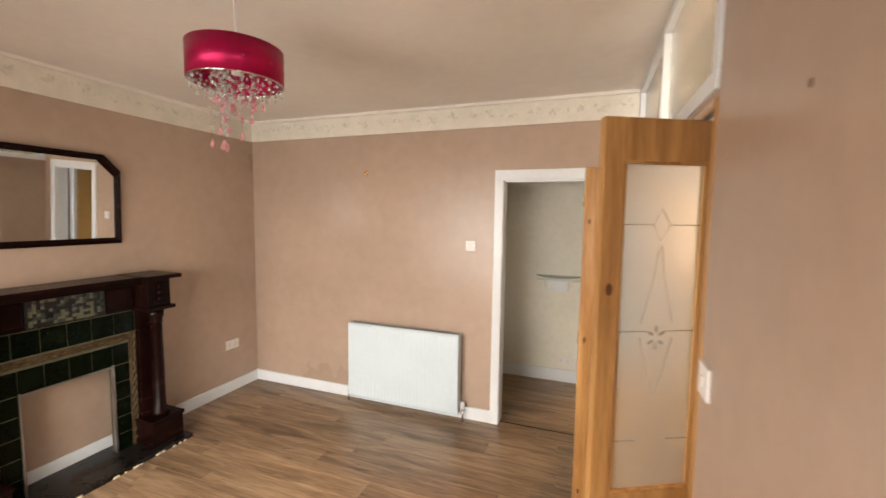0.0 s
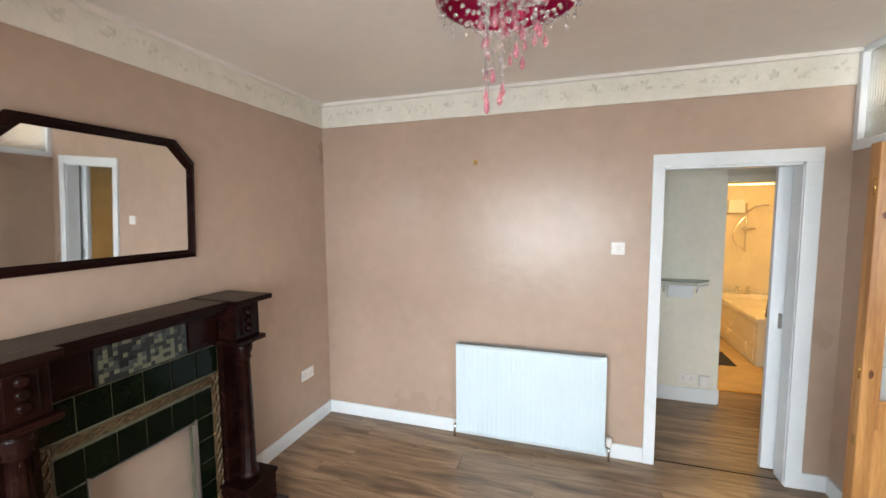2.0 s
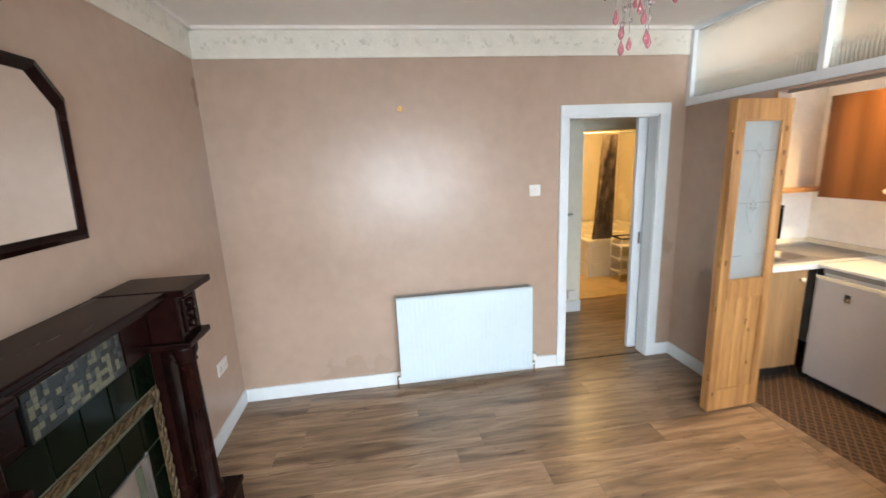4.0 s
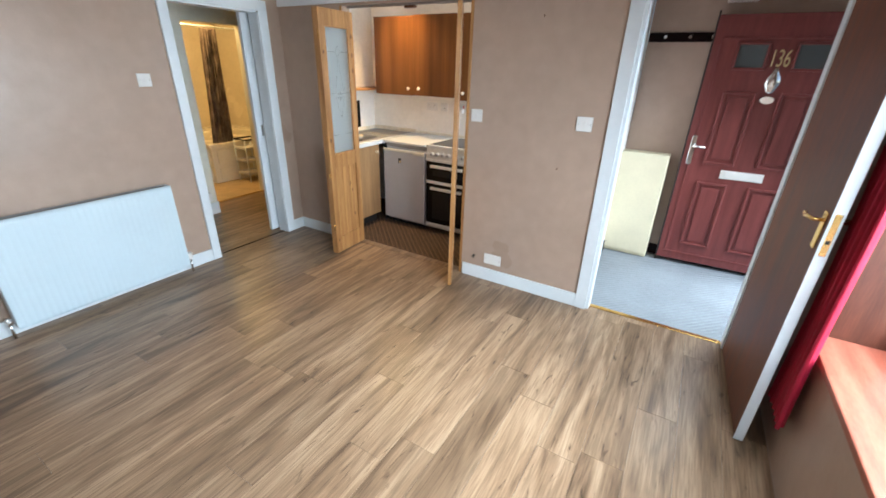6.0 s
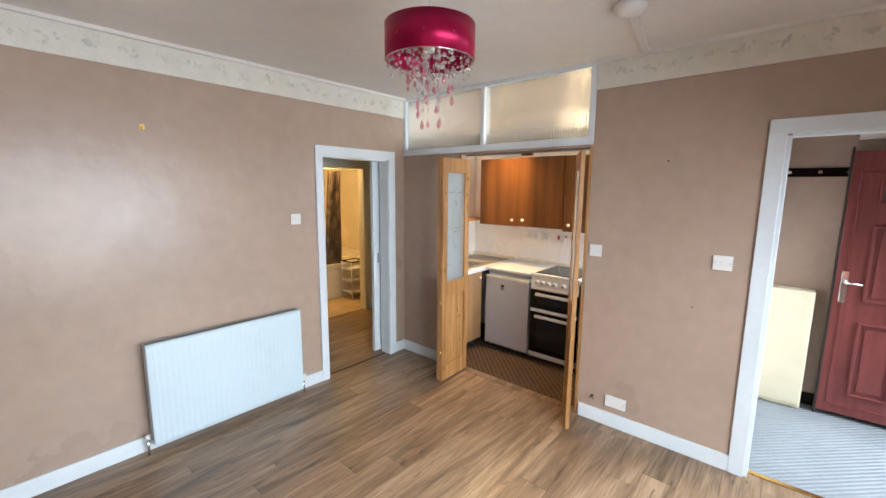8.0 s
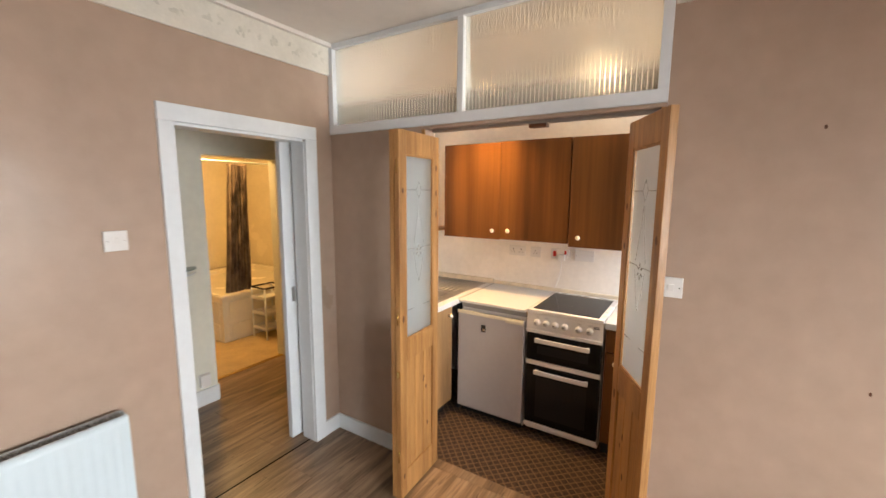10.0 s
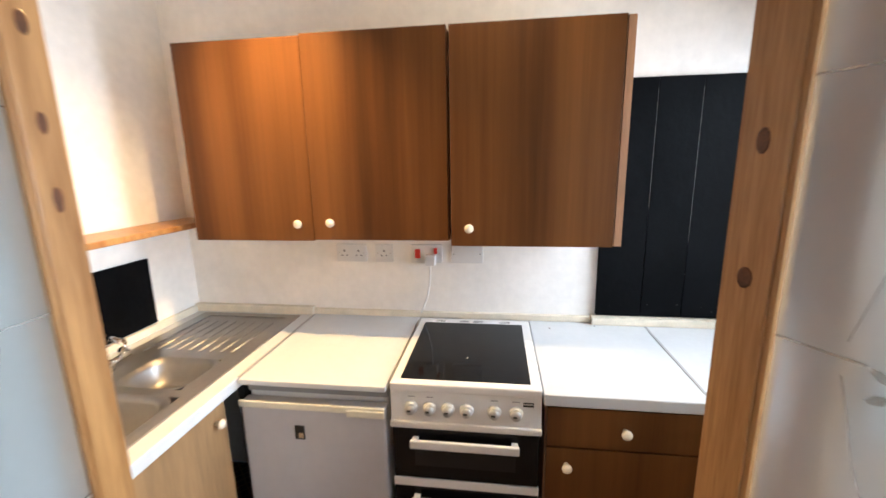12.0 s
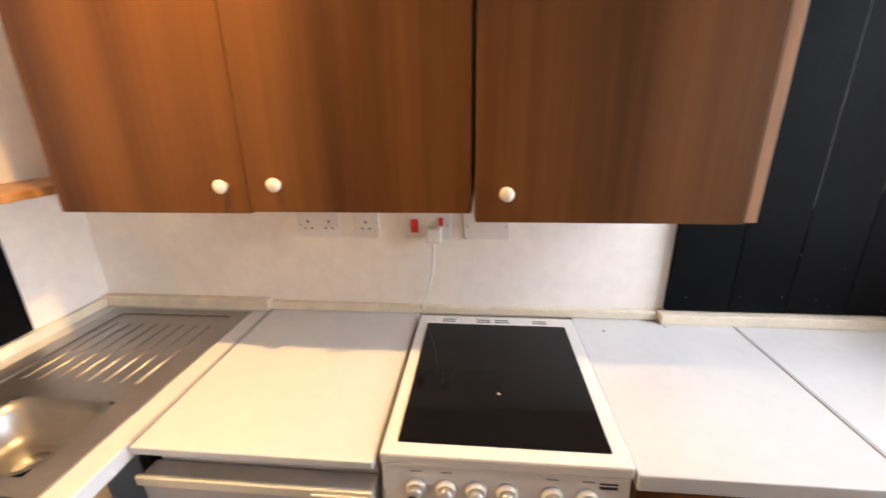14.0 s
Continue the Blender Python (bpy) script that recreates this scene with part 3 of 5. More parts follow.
# ---- fireplace ----
def fireplace():
    y0 = 1.648
    f = thing("fireplace_surround", "dark mahogany mantelpiece with green tiled insert, no grate", "fireplace", (XW, y0, 0))
    X = 0.018  # stands clear of the skirting
    # shelf with ends breaking forward
    bm = B(0.0, 0.27, -0.63, 0.63, 1.245, 1.27, bevel=0.006)
    box(bm, 0.0, 0.335, 0.38, 0.64, 1.243, 1.273, bevel=0.006)
    box(bm, 0.0, 0.335, -0.64, -0.38, 1.243, 1.273, bevel=0.006)
    part("mantel_shelf", bm, MAHOG, f)
    bm = B(X, 0.245, -0.60, 0.60, 1.222, 1.244, bevel=0.006)
    box(bm, X, 0.225, -0.59, 0.59, 1.205, 1.223, bevel=0.005)
    part("moulding", bm, MAHOG, f)
    part("frieze_board", B(X, 0.17, -0.58, 0.58, 1.03, 1.206), MAHOG, f)
    for s in (-1, 1):
        part("frieze_panel", B(0.168, 0.178, s * 0.30 - 0.085, s * 0.30 + 0.085, 1.05, 1.195, bevel=0.006), MAHOG, f)
    # mosaic panel
    bm = B(0.165, 0.182, -0.205, 0.205, 1.035, 1.205, bevel=0.003)
    pan = part("mosaic_panel", bm, SLATE, f, "dark mosaic panel with gold flecks")
    rnd = random.Random(4)
    cells = [(i, j) for i in range(20) for j in range(8)]
    for nm, mat, frac in (("gold_tessera", plain("gold_tessera", (0.115, 0.11, 0.07), 0.3), 0.26), ("grey_tessera", plain("grey_tessera", (0.035, 0.038, 0.036), 0.3), 0.40)):
        bm = bmesh.new()
        take = [c for c in cells if rnd.random() < frac]
        for c in take:
            cells.remove(c)
            yy, zz = -0.195 + 0.0195 * c[0], 1.042 + 0.0195 * c[1]
            box(bm, 0.181, 0.1845, yy + 0.001, yy + 0.0185, zz + 0.001, zz + 0.0185)
        tagged(part(nm, bm, mat, pan), kind="stuff")
    # columns
    for s in (-1, 1):
        c = s * 0.49
        bm = B(X, 0.29, c - 0.085, c + 0.085, 1.045, 1.244, bevel=0.004)
        box(bm, 0.285, 0.30, c - 0.05, c + 0.05, 1.07, 1.22, bevel=0.006)
        bl = part("capital_block", bm, MAHOG, f)
        bm = bmesh.new()
        for k in range(3):
            lathe(bm, [(0.014, -0.02), (0.022, -0.012), (0.022, 0.012), (0.014, 0.02)], Matrix.Translation((0.30, c, 1.10 + 0.045 * k)) @ pose(0, 0, 0, 0, 90, 0), 10)
        part("carving", bm, MAHOG, bl)
        part("cornice", B(X, 0.32, c - 0.105, c + 0.105, 1.018, 1.046, bevel=0.008), MAHOG, f)
        part("pilaster", B(X, 0.19, c - 0.085, c + 0.085, 0.22, 1.02), MAHOG, f)
        bm = bmesh.new()
        m = Matrix.Translation((0.245, c, 0.22))
        lathe(bm, [(0.056, 0), (0.056, 0.03), (0.05, 0.035), (0.054, 0.055), (0.042, 0.07), (0.040, 0.4), (0.035, 0.70), (0.044, 0.705), (0.038, 0.72), (0.05, 0.75), (0.054, 0.80)], m, 48)
        for v in bm.verts:
            if 0.28 < v.co.z < 0.93:
                a = math.atan2(v.co.y - c, v.co.x - 0.245)
                f_ = 1 + 0.03 * math.cos(12 * a)
                v.co.x, v.co.y = 0.245 + (v.co.x - 0.245) * f_, c + (v.co.y - c) * f_
        part("column", bm, MAHOG, f)
        bm = B(X, 0.335, c - 0.115, c + 0.115, 0.03, 0.20, bevel=0.005)
        box(bm, X, 0.345, c - 0.122, c + 0.122, 0.195, 0.222, bevel=0.007)
        part("plinth", bm, MAHOG, f)
    # tiled insert: grout backing, tiles, relief border round it
    bm = B(0.10, 0.15, -0.405, -0.25, 0.03, 1.03)
    box(bm, 0.10, 0.15, 0.25, 0.405, 0.03, 1.03)
    box(bm, 0.10, 0.15, -0.25, 0.25, 0.655, 1.03)
    ins = part("tiled_insert", bm, GROUT, f)
    tiles = []
    for s in (-1, 1):
        for k in range(6):
            z = 0.03 + k * 0.125
            if z < 0.63:
                tiles.append((s * 0.301 - 0.05, s * 0.301 + 0.05, z, z + 0.122))
    for k in range(4):
        tiles.append((-0.25 + 0.125 * k + 0.001, -0.25 + 0.125 * (k + 1) - 0.002, 0.657, 0.80))
    for s in (-1, 1):
        tiles.append((s * 0.301 - 0.05, s * 0.301 + 0.05, 0.657, 0.80))
    for k in range(6):
        tiles.append((-0.40 + 0.1335 * k, -0.40 + 0.1335 * (k + 1) - 0.003, 0.872, 1.02))
    for i, (a, b, z0, z1) in enumerate(tiles):
        part("tile", B(0.149, 0.155, a + 0.0015, b - 0.0015, z0 + 0.001, z1 - 0.002, bevel=0.0015), GREEN, ins)
    for a, b, z0, z1 in ((-0.402, -0.356, 0.03, 0.868), (0.356, 0.402, 0.03, 0.868), (-0.354, 0.354, 0.815, 0.862)):
        bm = B(0.149, 0.156, a, b, z0, z1, bevel=0.003)
        band = part("relief_tile", bm, RELIEF, ins, "brown relief-moulded border tile")
        # a twisted vine in relief along the band
        upright = z1 - z0 > b - a
        run, mid = (z1 - z0, (a + b) / 2) if upright else (b - a, (z0 + z1) / 2)
        for phase in (0.0, math.pi):
            pts = []
            for k in range(int(run / 0.008)):
                u = 0.004 + 0.008 * k
                side, rise = 0.013 * math.sin(u * 52 + phase), 0.157 + 0.004 * math.cos(u * 52 + phase)
                pts.append((rise, mid + side, z0 + u) if upright else (rise, a + u, mid + side))
            part("vine", tube(bmesh.new(), pts, 0.0065, 6), RELIEF, band)
    bm = B(0.135, 0.162, -0.252, -0.24, 0.03, 0.665, bevel=0.002)
    box(bm, 0.135, 0.162, 0.24, 0.252, 0.03, 0.665, bevel=0.002)
    box(bm, 0.135, 0.162, -0.252, 0.252, 0.645, 0.657, bevel=0.002)
    part("trim", bm, STEEL, f, "thin dull steel trim round the opening")
    h = thing("hearth_slab", "black polished hearth slab with chipped front edge", "hearth", (XW, y0, 0))
    bm = B(X, 0.40, -0.66, 0.63, 0.0005, 0.030, bevel=0.003)
    part("slab", bm, HEARTH, h)
    bm = bmesh.new()
    for k in range(16):
        c = rnd.uniform(-0.6, 0.6)
        w = rnd.uniform(0.006, 0.02)
        box(bm, 0.396, 0.405, c - w, c + w, 0.0005, rnd.uniform(0.006, 0.016), bevel=0.002)
    part("chipped_edge", bm, SEAL, h, "pale chipped filler along the edge")


fireplace()


# ---- pendant light ----
def pendant():
    p = thing("pendant_light", "crimson satin drum shade with hanging clear and pink beads", "pendant light", (-1.25, 1.415, H))
    part("ceiling_rose", lathe(bmesh.new(), [(0.045, -0.001), (0.045, -0.012), (0.02, -0.03), (0.008, -0.035)]), PLASTIC, p)
    part("cord", tube(bmesh.new(), [(0, 0, -0.03), (0, 0, -0.25)], 0.004), PLASTIC, p)
    bm = bmesh.new()
    n, r = 48, 0.181
    rows = [[bm.verts.new((rr * math.cos(2 * math.pi * k / n), rr * math.sin(2 * math.pi * k / n), z)) for k in range(n)] for rr, z in ((r, -0.242), (r, -0.375), (r - 0.004, -0.375), (r - 0.004, -0.242))]
    for a, b in zip(rows, rows[1:] + rows[:1]):
        for k in range(n):
            bm.faces.new((a[k], a[(k + 1) % n], b[(k + 1) % n], b[k])).smooth = True
    sh = part("shade", bm, REDSATIN, p)
    bm = bmesh.new()
    for k in range(3):
        a = 2 * math.pi * k / 3
        tube(bm, [(0, 0, -0.25), ((r - 0.005) * math.cos(a), (r - 0.005) * math.sin(a), -0.25)], 0.003, 6)
    tube(bm, [(0.176 * math.cos(2 * math.pi * k / 32), 0.176 * math.sin(2 * math.pi * k / 32), -0.376) for k in range(33)], 0.0025, 6)
    part("wire_ring", bm, CHROME, p)
    part("lamp_holder", lathe(bmesh.new(), [(0.018, -0.34), (0.02, -0.27), (0.012, -0.248)]), PLASTIC, p)
    rnd = random.Random(11)
    bead = bpy.data.meshes.new("bead")
    bm = bmesh.new()
    bmesh.ops.create_icosphere(bm, subdivisions=1, radius=0.0075)
    bm.to_mesh(bead)
    bm.free()
    bead.materials.append(CRYSTAL)
    drop = bpy.data.meshes.new("drop")
    bm = lathe(bmesh.new(), [(0.001, 0.022), (0.004, 0.014), (0.0095, -0.004), (0.0095, -0.011), (0.005, -0.02), (0.001, -0.023)], n=8)
    bm.to_mesh(drop)
    bm.free()
    drop.materials.append(PINKDROP)
    # an outer fringe and an inner cluster of strands
    for k in range(48):
        outer = k < 20
        a = 2 * math.pi * k / 20 if outer else rnd.uniform(0, 6.28)
        rr = 0.166 if outer else rnd.uniform(0.015, 0.105)
        z0 = -0.36 if outer else -0.30
        length = rnd.uniform(0.04, 0.07) if outer else (rnd.uniform(0.08, 0.17) if k < 38 else rnd.uniform(0.17, 0.31))
        x, y = rr * math.cos(a), rr * math.sin(a)
        strand = part("strand", tube(bmesh.new(), [(x, y, z0), (x, y, z0 - length)], 0.0008, 4), CRYSTAL, p)
        steps = max(2, int(length / 0.026)) if outer else max(3, int(length / 0.034))
        for j in range(steps):
            last = j == steps - 1 and not outer
            ob = new("pink_drop" if last else "bead", drop if last else bead)
            ob.parent = strand
            s = rnd.uniform(0.6, 0.95) if last else rnd.uniform(0.7, 1.25)
            ob.matrix_basis = Matrix.Translation((x + rnd.uniform(-0.004, 0.004), y + rnd.uniform(-0.004, 0.004), z0 - length * (j + 1) / steps - (0.02 if last else 0))) @ Matrix.Diagonal((s, s, s, 1))
    for k in range(10):
        a = 2 * math.pi * k / 10
        bm = bmesh.new()
        pts = [((0.178 - 0.014 * j) * math.cos(a), (0.178 - 0.014 * j) * math.sin(a), -0.31 - 0.0018 * j * (10 - j) * 1.6 + 0.006 * (9 - j) - 0.06) for j in range(10)]
        for q in pts:
            bmesh.ops.create_icosphere(bm, subdivisions=1, radius=0.006, matrix=Matrix.Translation(q))
        tagged(part("bead_swag", bm, CRYSTAL, p), kind="stuff")


pendant()


# ---- folding doors ----
LEAF = 0.33


def door_leaf(parent, name, a, b, hinge_side):
    """A half-glazed pine leaf from plan point a to plan point b, 30 mm thick."""
    d = Vector((b[0] - a[0], b[1] - a[1], 0))
    m = Matrix.Translation((a[0], a[1], 0.012)) @ Matrix.Rotation(math.atan2(d.y, d.x), 4, "Z")
    w, h, t = d.length, 1.995, 0.015
    st = 0.062
    bm = bmesh.new()
    for q in ((0, st, -t, t, 0, h), (w - st, w, -t, t, 0, h), (st, w - st, -t, t, h - 0.118, h), (st, w - st, -t, t, 0.785, 0.905), (st, w - st, -t, t, 0, 0.15)):
        box(bm, *q, m=m, bevel=0.003)
    leaf = part(name, bm, PINE, parent)
    part("glass", B(st - 0.004, w - st + 0.004, -0.003, 0.003, 0.900, h - 0.113, m=m), FROST, leaf, "frosted glass with cut clear lines").visible_shadow = False
    bm = bmesh.new()
    for k in range(3):
        x0, x1 = st + (w - 2 * st) * k / 3, st + (w - 2 * st) * (k + 1) / 3
        box(bm, x0 + 0.0015, x1 - 0.0015, -0.006, 0.006, 0.145, 0.79, m=m, bevel=0.002)
    part("lower_panel", bm, PINE, leaf)
    bm = bmesh.new()
    for q in ((st, w - st, 0.905, 0.913), (st, w - st, h - 0.126, h - 0.118)):
        box(bm, q[0], q[1], -0.011, 0.011, q[2], q[3], m=m)
    for q in ((st, st + 0.008), (w - st - 0.008, w - st)):
        box(bm, q[0], q[1], -0.011, 0.011, 0.913, h - 0.126, m=m)
    part("glazing_bead", bm, PINE, leaf)
    # cut decoration: two cross lines, a pointed loop and a small lozenge at the middle
    bm = bmesh.new()
    for s in (-0.0036, 0.0036):
        for z in (1.70, 1.39, 1.06):
            gap = 0.03 if z > 1.1 else 0.05
            box(bm, st, w / 2 - gap, s - 0.0005, s + 0.0005, z - 0.0014, z + 0.0014, m=m)
            box(bm, w / 2 + gap + 0.0005, w - st, s - 0.0005, s + 0.0005, z - 0.0014, z + 0.0014, m=m)
        c = w / 2
        for e in (-1, 1):
            tube(bm, [m @ Vector(q) for q in ((c, s, 1.745), (c + e * 0.026, s, 1.70), (c, s, 1.655))], 0.0007, 4)
            tube(bm, [m @ Vector(q) for q in ((c + e * 0.004, s, 1.64), (c + e * 0.016, s, 1.55), (c + e * 0.05, s, 1.41))], 0.0007, 4)
            tube(bm, [m @ Vector(q) for q in ((c + e * 0.05, s, 1.37), (c + e * 0.026, s, 1.27), (c, s, 1.20))], 0.0007, 4)
        for k in range(6):
            a_ = math.pi * k / 3 + 0.5
            bmesh.ops.create_icosphere(bm, subdivisions=1, radius=0.009, matrix=m @ Matrix.Translation((c + 0.02 * math.cos(a_), s, 1.37 + 0.026 * math.sin(a_))) @ Matrix.Rotation(-a_, 4, "Y") @ Matrix.Diagonal((1.5, 0.06, 0.6, 1)))
    part("cut_line", bm, CLEARL, leaf)
    rnd = random.Random(int(100 * abs(a[1] + b[0])))
    for k in range(11):
        bm = bmesh.new()
        kr = rnd.uniform(0.005, 0.011)
        x = rnd.choice((st / 2, w - st / 2)) if k < 7 else rnd.uniform(st, w - st)
        z = rnd.uniform(0.1, 1.9) if k < 7 else rnd.uniform(0.2, 0.75)
        tt = t if k < 7 else 0.006
        lathe(bm, [(kr * 0.8, -tt - 0.0008), (kr, -tt - 0.0003), (kr, tt + 0.0003), (kr * 0.8, tt + 0.0008)], m @ Matrix.Translation((x, 0, z)) @ Matrix.Diagonal((1, 1, rnd.uniform(1.2, 2.4), 1)) @ pose(0, 0, 0, 90, 0, 0), 10)
        part("knot", bm, KNOT, leaf)
    for z in (0.22, 1.0, 1.78) if hinge_side is not None else ():
        q = m @ Vector((hinge_side * w, 0, z))
        part("hinge", tube(bmesh.new(), [q, q + Vector((0, 0, 0.07))], 0.004), BRASS, leaf)
    return leaf


fold_l = thing("folding_door", "half-glazed pine folding door pair folded open beside the kitchen opening", "folding door", (XE, 2.53, 0))
fold_r = thing("folding_door", "single half-glazed pine door leaf open near the light switch", "folding door", (XE, 1.33, 0))
for parent, leaves in ((fold_l, (((0.088, 2.510), (0.480, 2.530), 0), ((0.478, 2.566), (0.090, 2.543), None))), (fold_r, (((0.150, 1.330), (0.488, 1.505), None),))):
    for a, b, hs in leaves:
        ob = door_leaf(parent, "leaf", a, b, hs)
        ob.matrix_parent_inverse = parent.matrix_basis.inverted()
part("catch", B(-0.345, -0.333, -0.03, -0.01, 0.72, 0.76, bevel=0.003), BRASS, fold_l)

def reeded(x, y0, y1, z0, z1, pitch=0.021, deep=0.0006, steps=6):
    """A sheet of glass with upright rounded flutes on the side away from the room."""
    bm = bmesh.new()
    n = int((y1 - y0) / pitch) * steps
    face = [[bm.verts.new((x, y0 + (y1 - y0) * k / n, z)) for k in range(n + 1)] for z in (z0, z1)]
    back = [[bm.verts.new((x + 0.004 + deep * abs(math.sin(math.pi * k / steps)), y0 + (y1 - y0) * k / n, z)) for k in range(n + 1)] for z in (z0, z1)]
    for k in range(n):
        bm.faces.new((face[0][k], face[0][k + 1], face[1][k + 1], face[1][k]))
        bm.faces.new((back[0][k + 1], back[0][k], back[1][k], back[1][k + 1])).smooth = k % steps not in (0,)
        for i in (0, 1):
            bm.faces.new((face[i][k], back[i][k], back[i][k + 1], face[i][k + 1]))
    for k in (0, n):
        bm.faces.new((face[0][k], face[1][k], back[1][k], back[0][k]))
    return bm


# transom light over the folding doors
tr = tagged(new("transom_window"), "white framed reeded glass borrowed light over the folding doors", "window", kind="structure")
bm = bmesh.new()
for q in ((1.375, YN, 2.07, 2.125), (1.375, YN, H - 0.03, H), (1.375, 1.415, 2.125, H - 0.03), (3.295, YN, 2.125, H - 0.03), (2.33, 2.365, 2.125, H - 0.03)):
    box(bm, XE - 0.012, XE + 0.075, *q, bevel=0.003)
part("transom_frame", bm, WHITE, tr)
for y0, y1 in ((1.415, 2.33), (2.365, 3.295)):
    part("pane", reeded(XE + 0.02, y0, y1, 2.125, H - 0.03), REED, tr).visible_shadow = False
structure("door_head", [(XE - 0.005, XE + 0.09, 1.376, 2.595, 2.052, 2.0695)], PAINT, "taupe painted head of the kitchen opening", "door frame", bevel=0.003)
bm = box(bmesh.new(), XE - 0.005, XE + 0.09, 1.376, 1.398, 0, 2.052, bevel=0.003)
box(bm, XE - 0.005, XE + 0.09, 2.575, 2.598, 0, 2.052, bevel=0.003)
tagged(mesh_object("door_lining", bm, PINE), "varnished pine lining of the kitchen opening", "door frame", kind="structure")
track = thing("door_track", "thin metal folding door track under the transom", "track", (XE + 0.045, 1.93, 2.052))
part("rail", B(-0.014, 0.014, -0.53, 0.62, -0.016, -0.001), STEEL, track)
part("guide_block", B(-0.02, 0.02, -0.045, 0.045, -0.034, -0.016, bevel=0.003), KNOT, track)
tagged(mesh_object("threshold_board", B(XE + 0.0, XE + 0.075, 1.398, 2.575, -0.01, 0.005, bevel=0.003), PLANK), "worn dull timber strip at the kitchen threshold", "threshold", kind="structure")

# ---- small wall fittings ----
def plate(name, label, at, facing, w=0.086, h=0.086, kind_="switch", group=""):
    """A plastic wall plate. facing: degrees about z, 0 looks along -y."""
    ob = thing(name, label, "light switch" if kind_ == "switch" else "socket", at, group)
    ob.rotation_euler = (0, 0, radians(facing))
    part("plate", B(-w / 2, w / 2, -0.011, -0.0005, -h / 2, h / 2, bevel=0.003), PLASTIC, ob)
    if kind_ == "switch":
        part("rocker", B(-0.011, 0.011, -0.016, -0.010, -0.014, 0.014, bevel=0.002), PLASTIC, ob)
    elif kind_ == "socket":
        for s in ((-1, 1) if w > 0.12 else (0,)):
            c = s * w * 0.24
            for k, q in enumerate(((c - 0.003, c + 0.003, 0.006, 0.016), (c - 0.015, c - 0.008, -0.014, -0.009), (c + 0.008, c + 0.015, -0.014, -0.009))):
                part("pin_hole", B(q[0], q[1], -0.0118, -0.0108, q[2], q[3]), DARKP, ob)
            part("rocker", B(c - 0.006 + (s or 1) * 0.004, c + 0.006 + (s or 1) * 0.004, -0.014, -0.0105, 0.022, 0.034, bevel=0.001), PLASTIC, ob)
    for s in (-1, 1):
        part("screw", lathe(bmesh.new(), [(0.003, 0), (0.003, 0.0012)], Matrix.Translation((s * (w / 2 - 0.012), -0.0108, 0)) @ pose(0, 0, 0, 90, 0, 0), 8), CHROME, ob)
    return ob


plate("light_switch", "white light switch beside the hall doorway", (-0.80, YN, 1.485), 0)
plate("light_switch", "white light switch beside the kitchen doors", (XE, 1.307, 1.31), -90)
plate("light_switch", "white light switch beside the porch doorway", (XE, 0.535, 1.315), -90, 0.10, 0.09)
plate("wall_socket", "white double socket low on the fireplace wall", (XW, 3.02, 0.46), 90, 0.146, 0.086, "socket")
plate("wall_socket", "white double socket low beside the porch doorway", (XE, 1.09, 0.195), -90, 0.146, 0.086, "blank")
hk = thing("picture_hook", "small brass picture hook on bare wall", "hook", (-1.79, YN, 2.105))
bm = B(-0.014, 0.014, -0.006, -0.0005, -0.018, 0.018, bevel=0.002)
part("plate", bm, BRASS, hk)
part("prong", tube(bmesh.new(), [(0, -0.004, 0.004), (0, -0.02, -0.006), (0, -0.02, 0.004)], 0.0025), BRASS, hk)
pl = thing("wall_plug", "bare wall hole with frayed plug and wire", "wall plug", (XE, 1.263, 0.19))
part("plug", lathe(bmesh.new(), [(0.012, 0), (0.008, 0.006)], pose(0, 0, 0, 0, -90, 0), 9), DARKP, pl)
part("wire", tube(bmesh.new(), [(0, 0, 0), (-0.02, 0.01, -0.005), (-0.03, -0.02, -0.01)], 0.003), DARKP, pl)
for y, z in ((0.883, 1.935), (0.672, 1.007)):
    s = thing("wall_mark", "small dark screw hole in the taupe wall", "wall mark", (XE, y, z), "screw holes")
    part("hole", lathe(bmesh.new(), [(0.005, 0.0), (0.004, 0.0015)], pose(0, 0, 0, 0, -90, 0) @ Matrix.Diagonal((1.6, 1, 1, 1)), 8), KNOT, s)
cd = thing("ceiling_alarm", "white round ceiling alarm with surface conduit", "smoke alarm", (-0.36, 0.935, H))
part("body", lathe(bmesh.new(), [(0.075, -0.001), (0.075, -0.02), (0.055, -0.045), (0.02, -0.05)], n=28), PLASTIC, cd)
part("conduit", B(0.07, 0.775, -0.02, 0.02, -0.022, -0.0005, m=pose(0, 0, 0, 0, 0, 9.3), bevel=0.003), PLASTIC, cd)

# ---- hall sliding door and shelf ----
sd = thing("sliding_door", "white painted sliding door slid back behind the doorway", "door", (0.2, YN + 0.15, 0))
part("leaf", B(-0.062, 0.80, 0.0, 0.04, 0.01, 2.03, bevel=0.003), WHITE, sd)
part("flush_pull", B(-0.016, 0.006, -0.003, 0.001, 0.97, 1.07, bevel=0.001), STEEL, sd, "dull steel flush pull")
hs = thing("glass_shelf", "half-round glass shelf on white scrolled brackets", "shelf", (-0.165, 4.46, 1.12))
pts = [(-0.23 + 0.46 * k / 16, -0.17 * math.sin(math.pi * k / 16) ** 0.6) for k in range(17)]
part("glass", extrude_outline(bmesh.new(), pts, 0.008, Matrix()), material("green_shelf_glass", (0.25, 0.34, 0.31), 0.08, var=0.02, transmit=0.4), hs)
bm = bmesh.new()
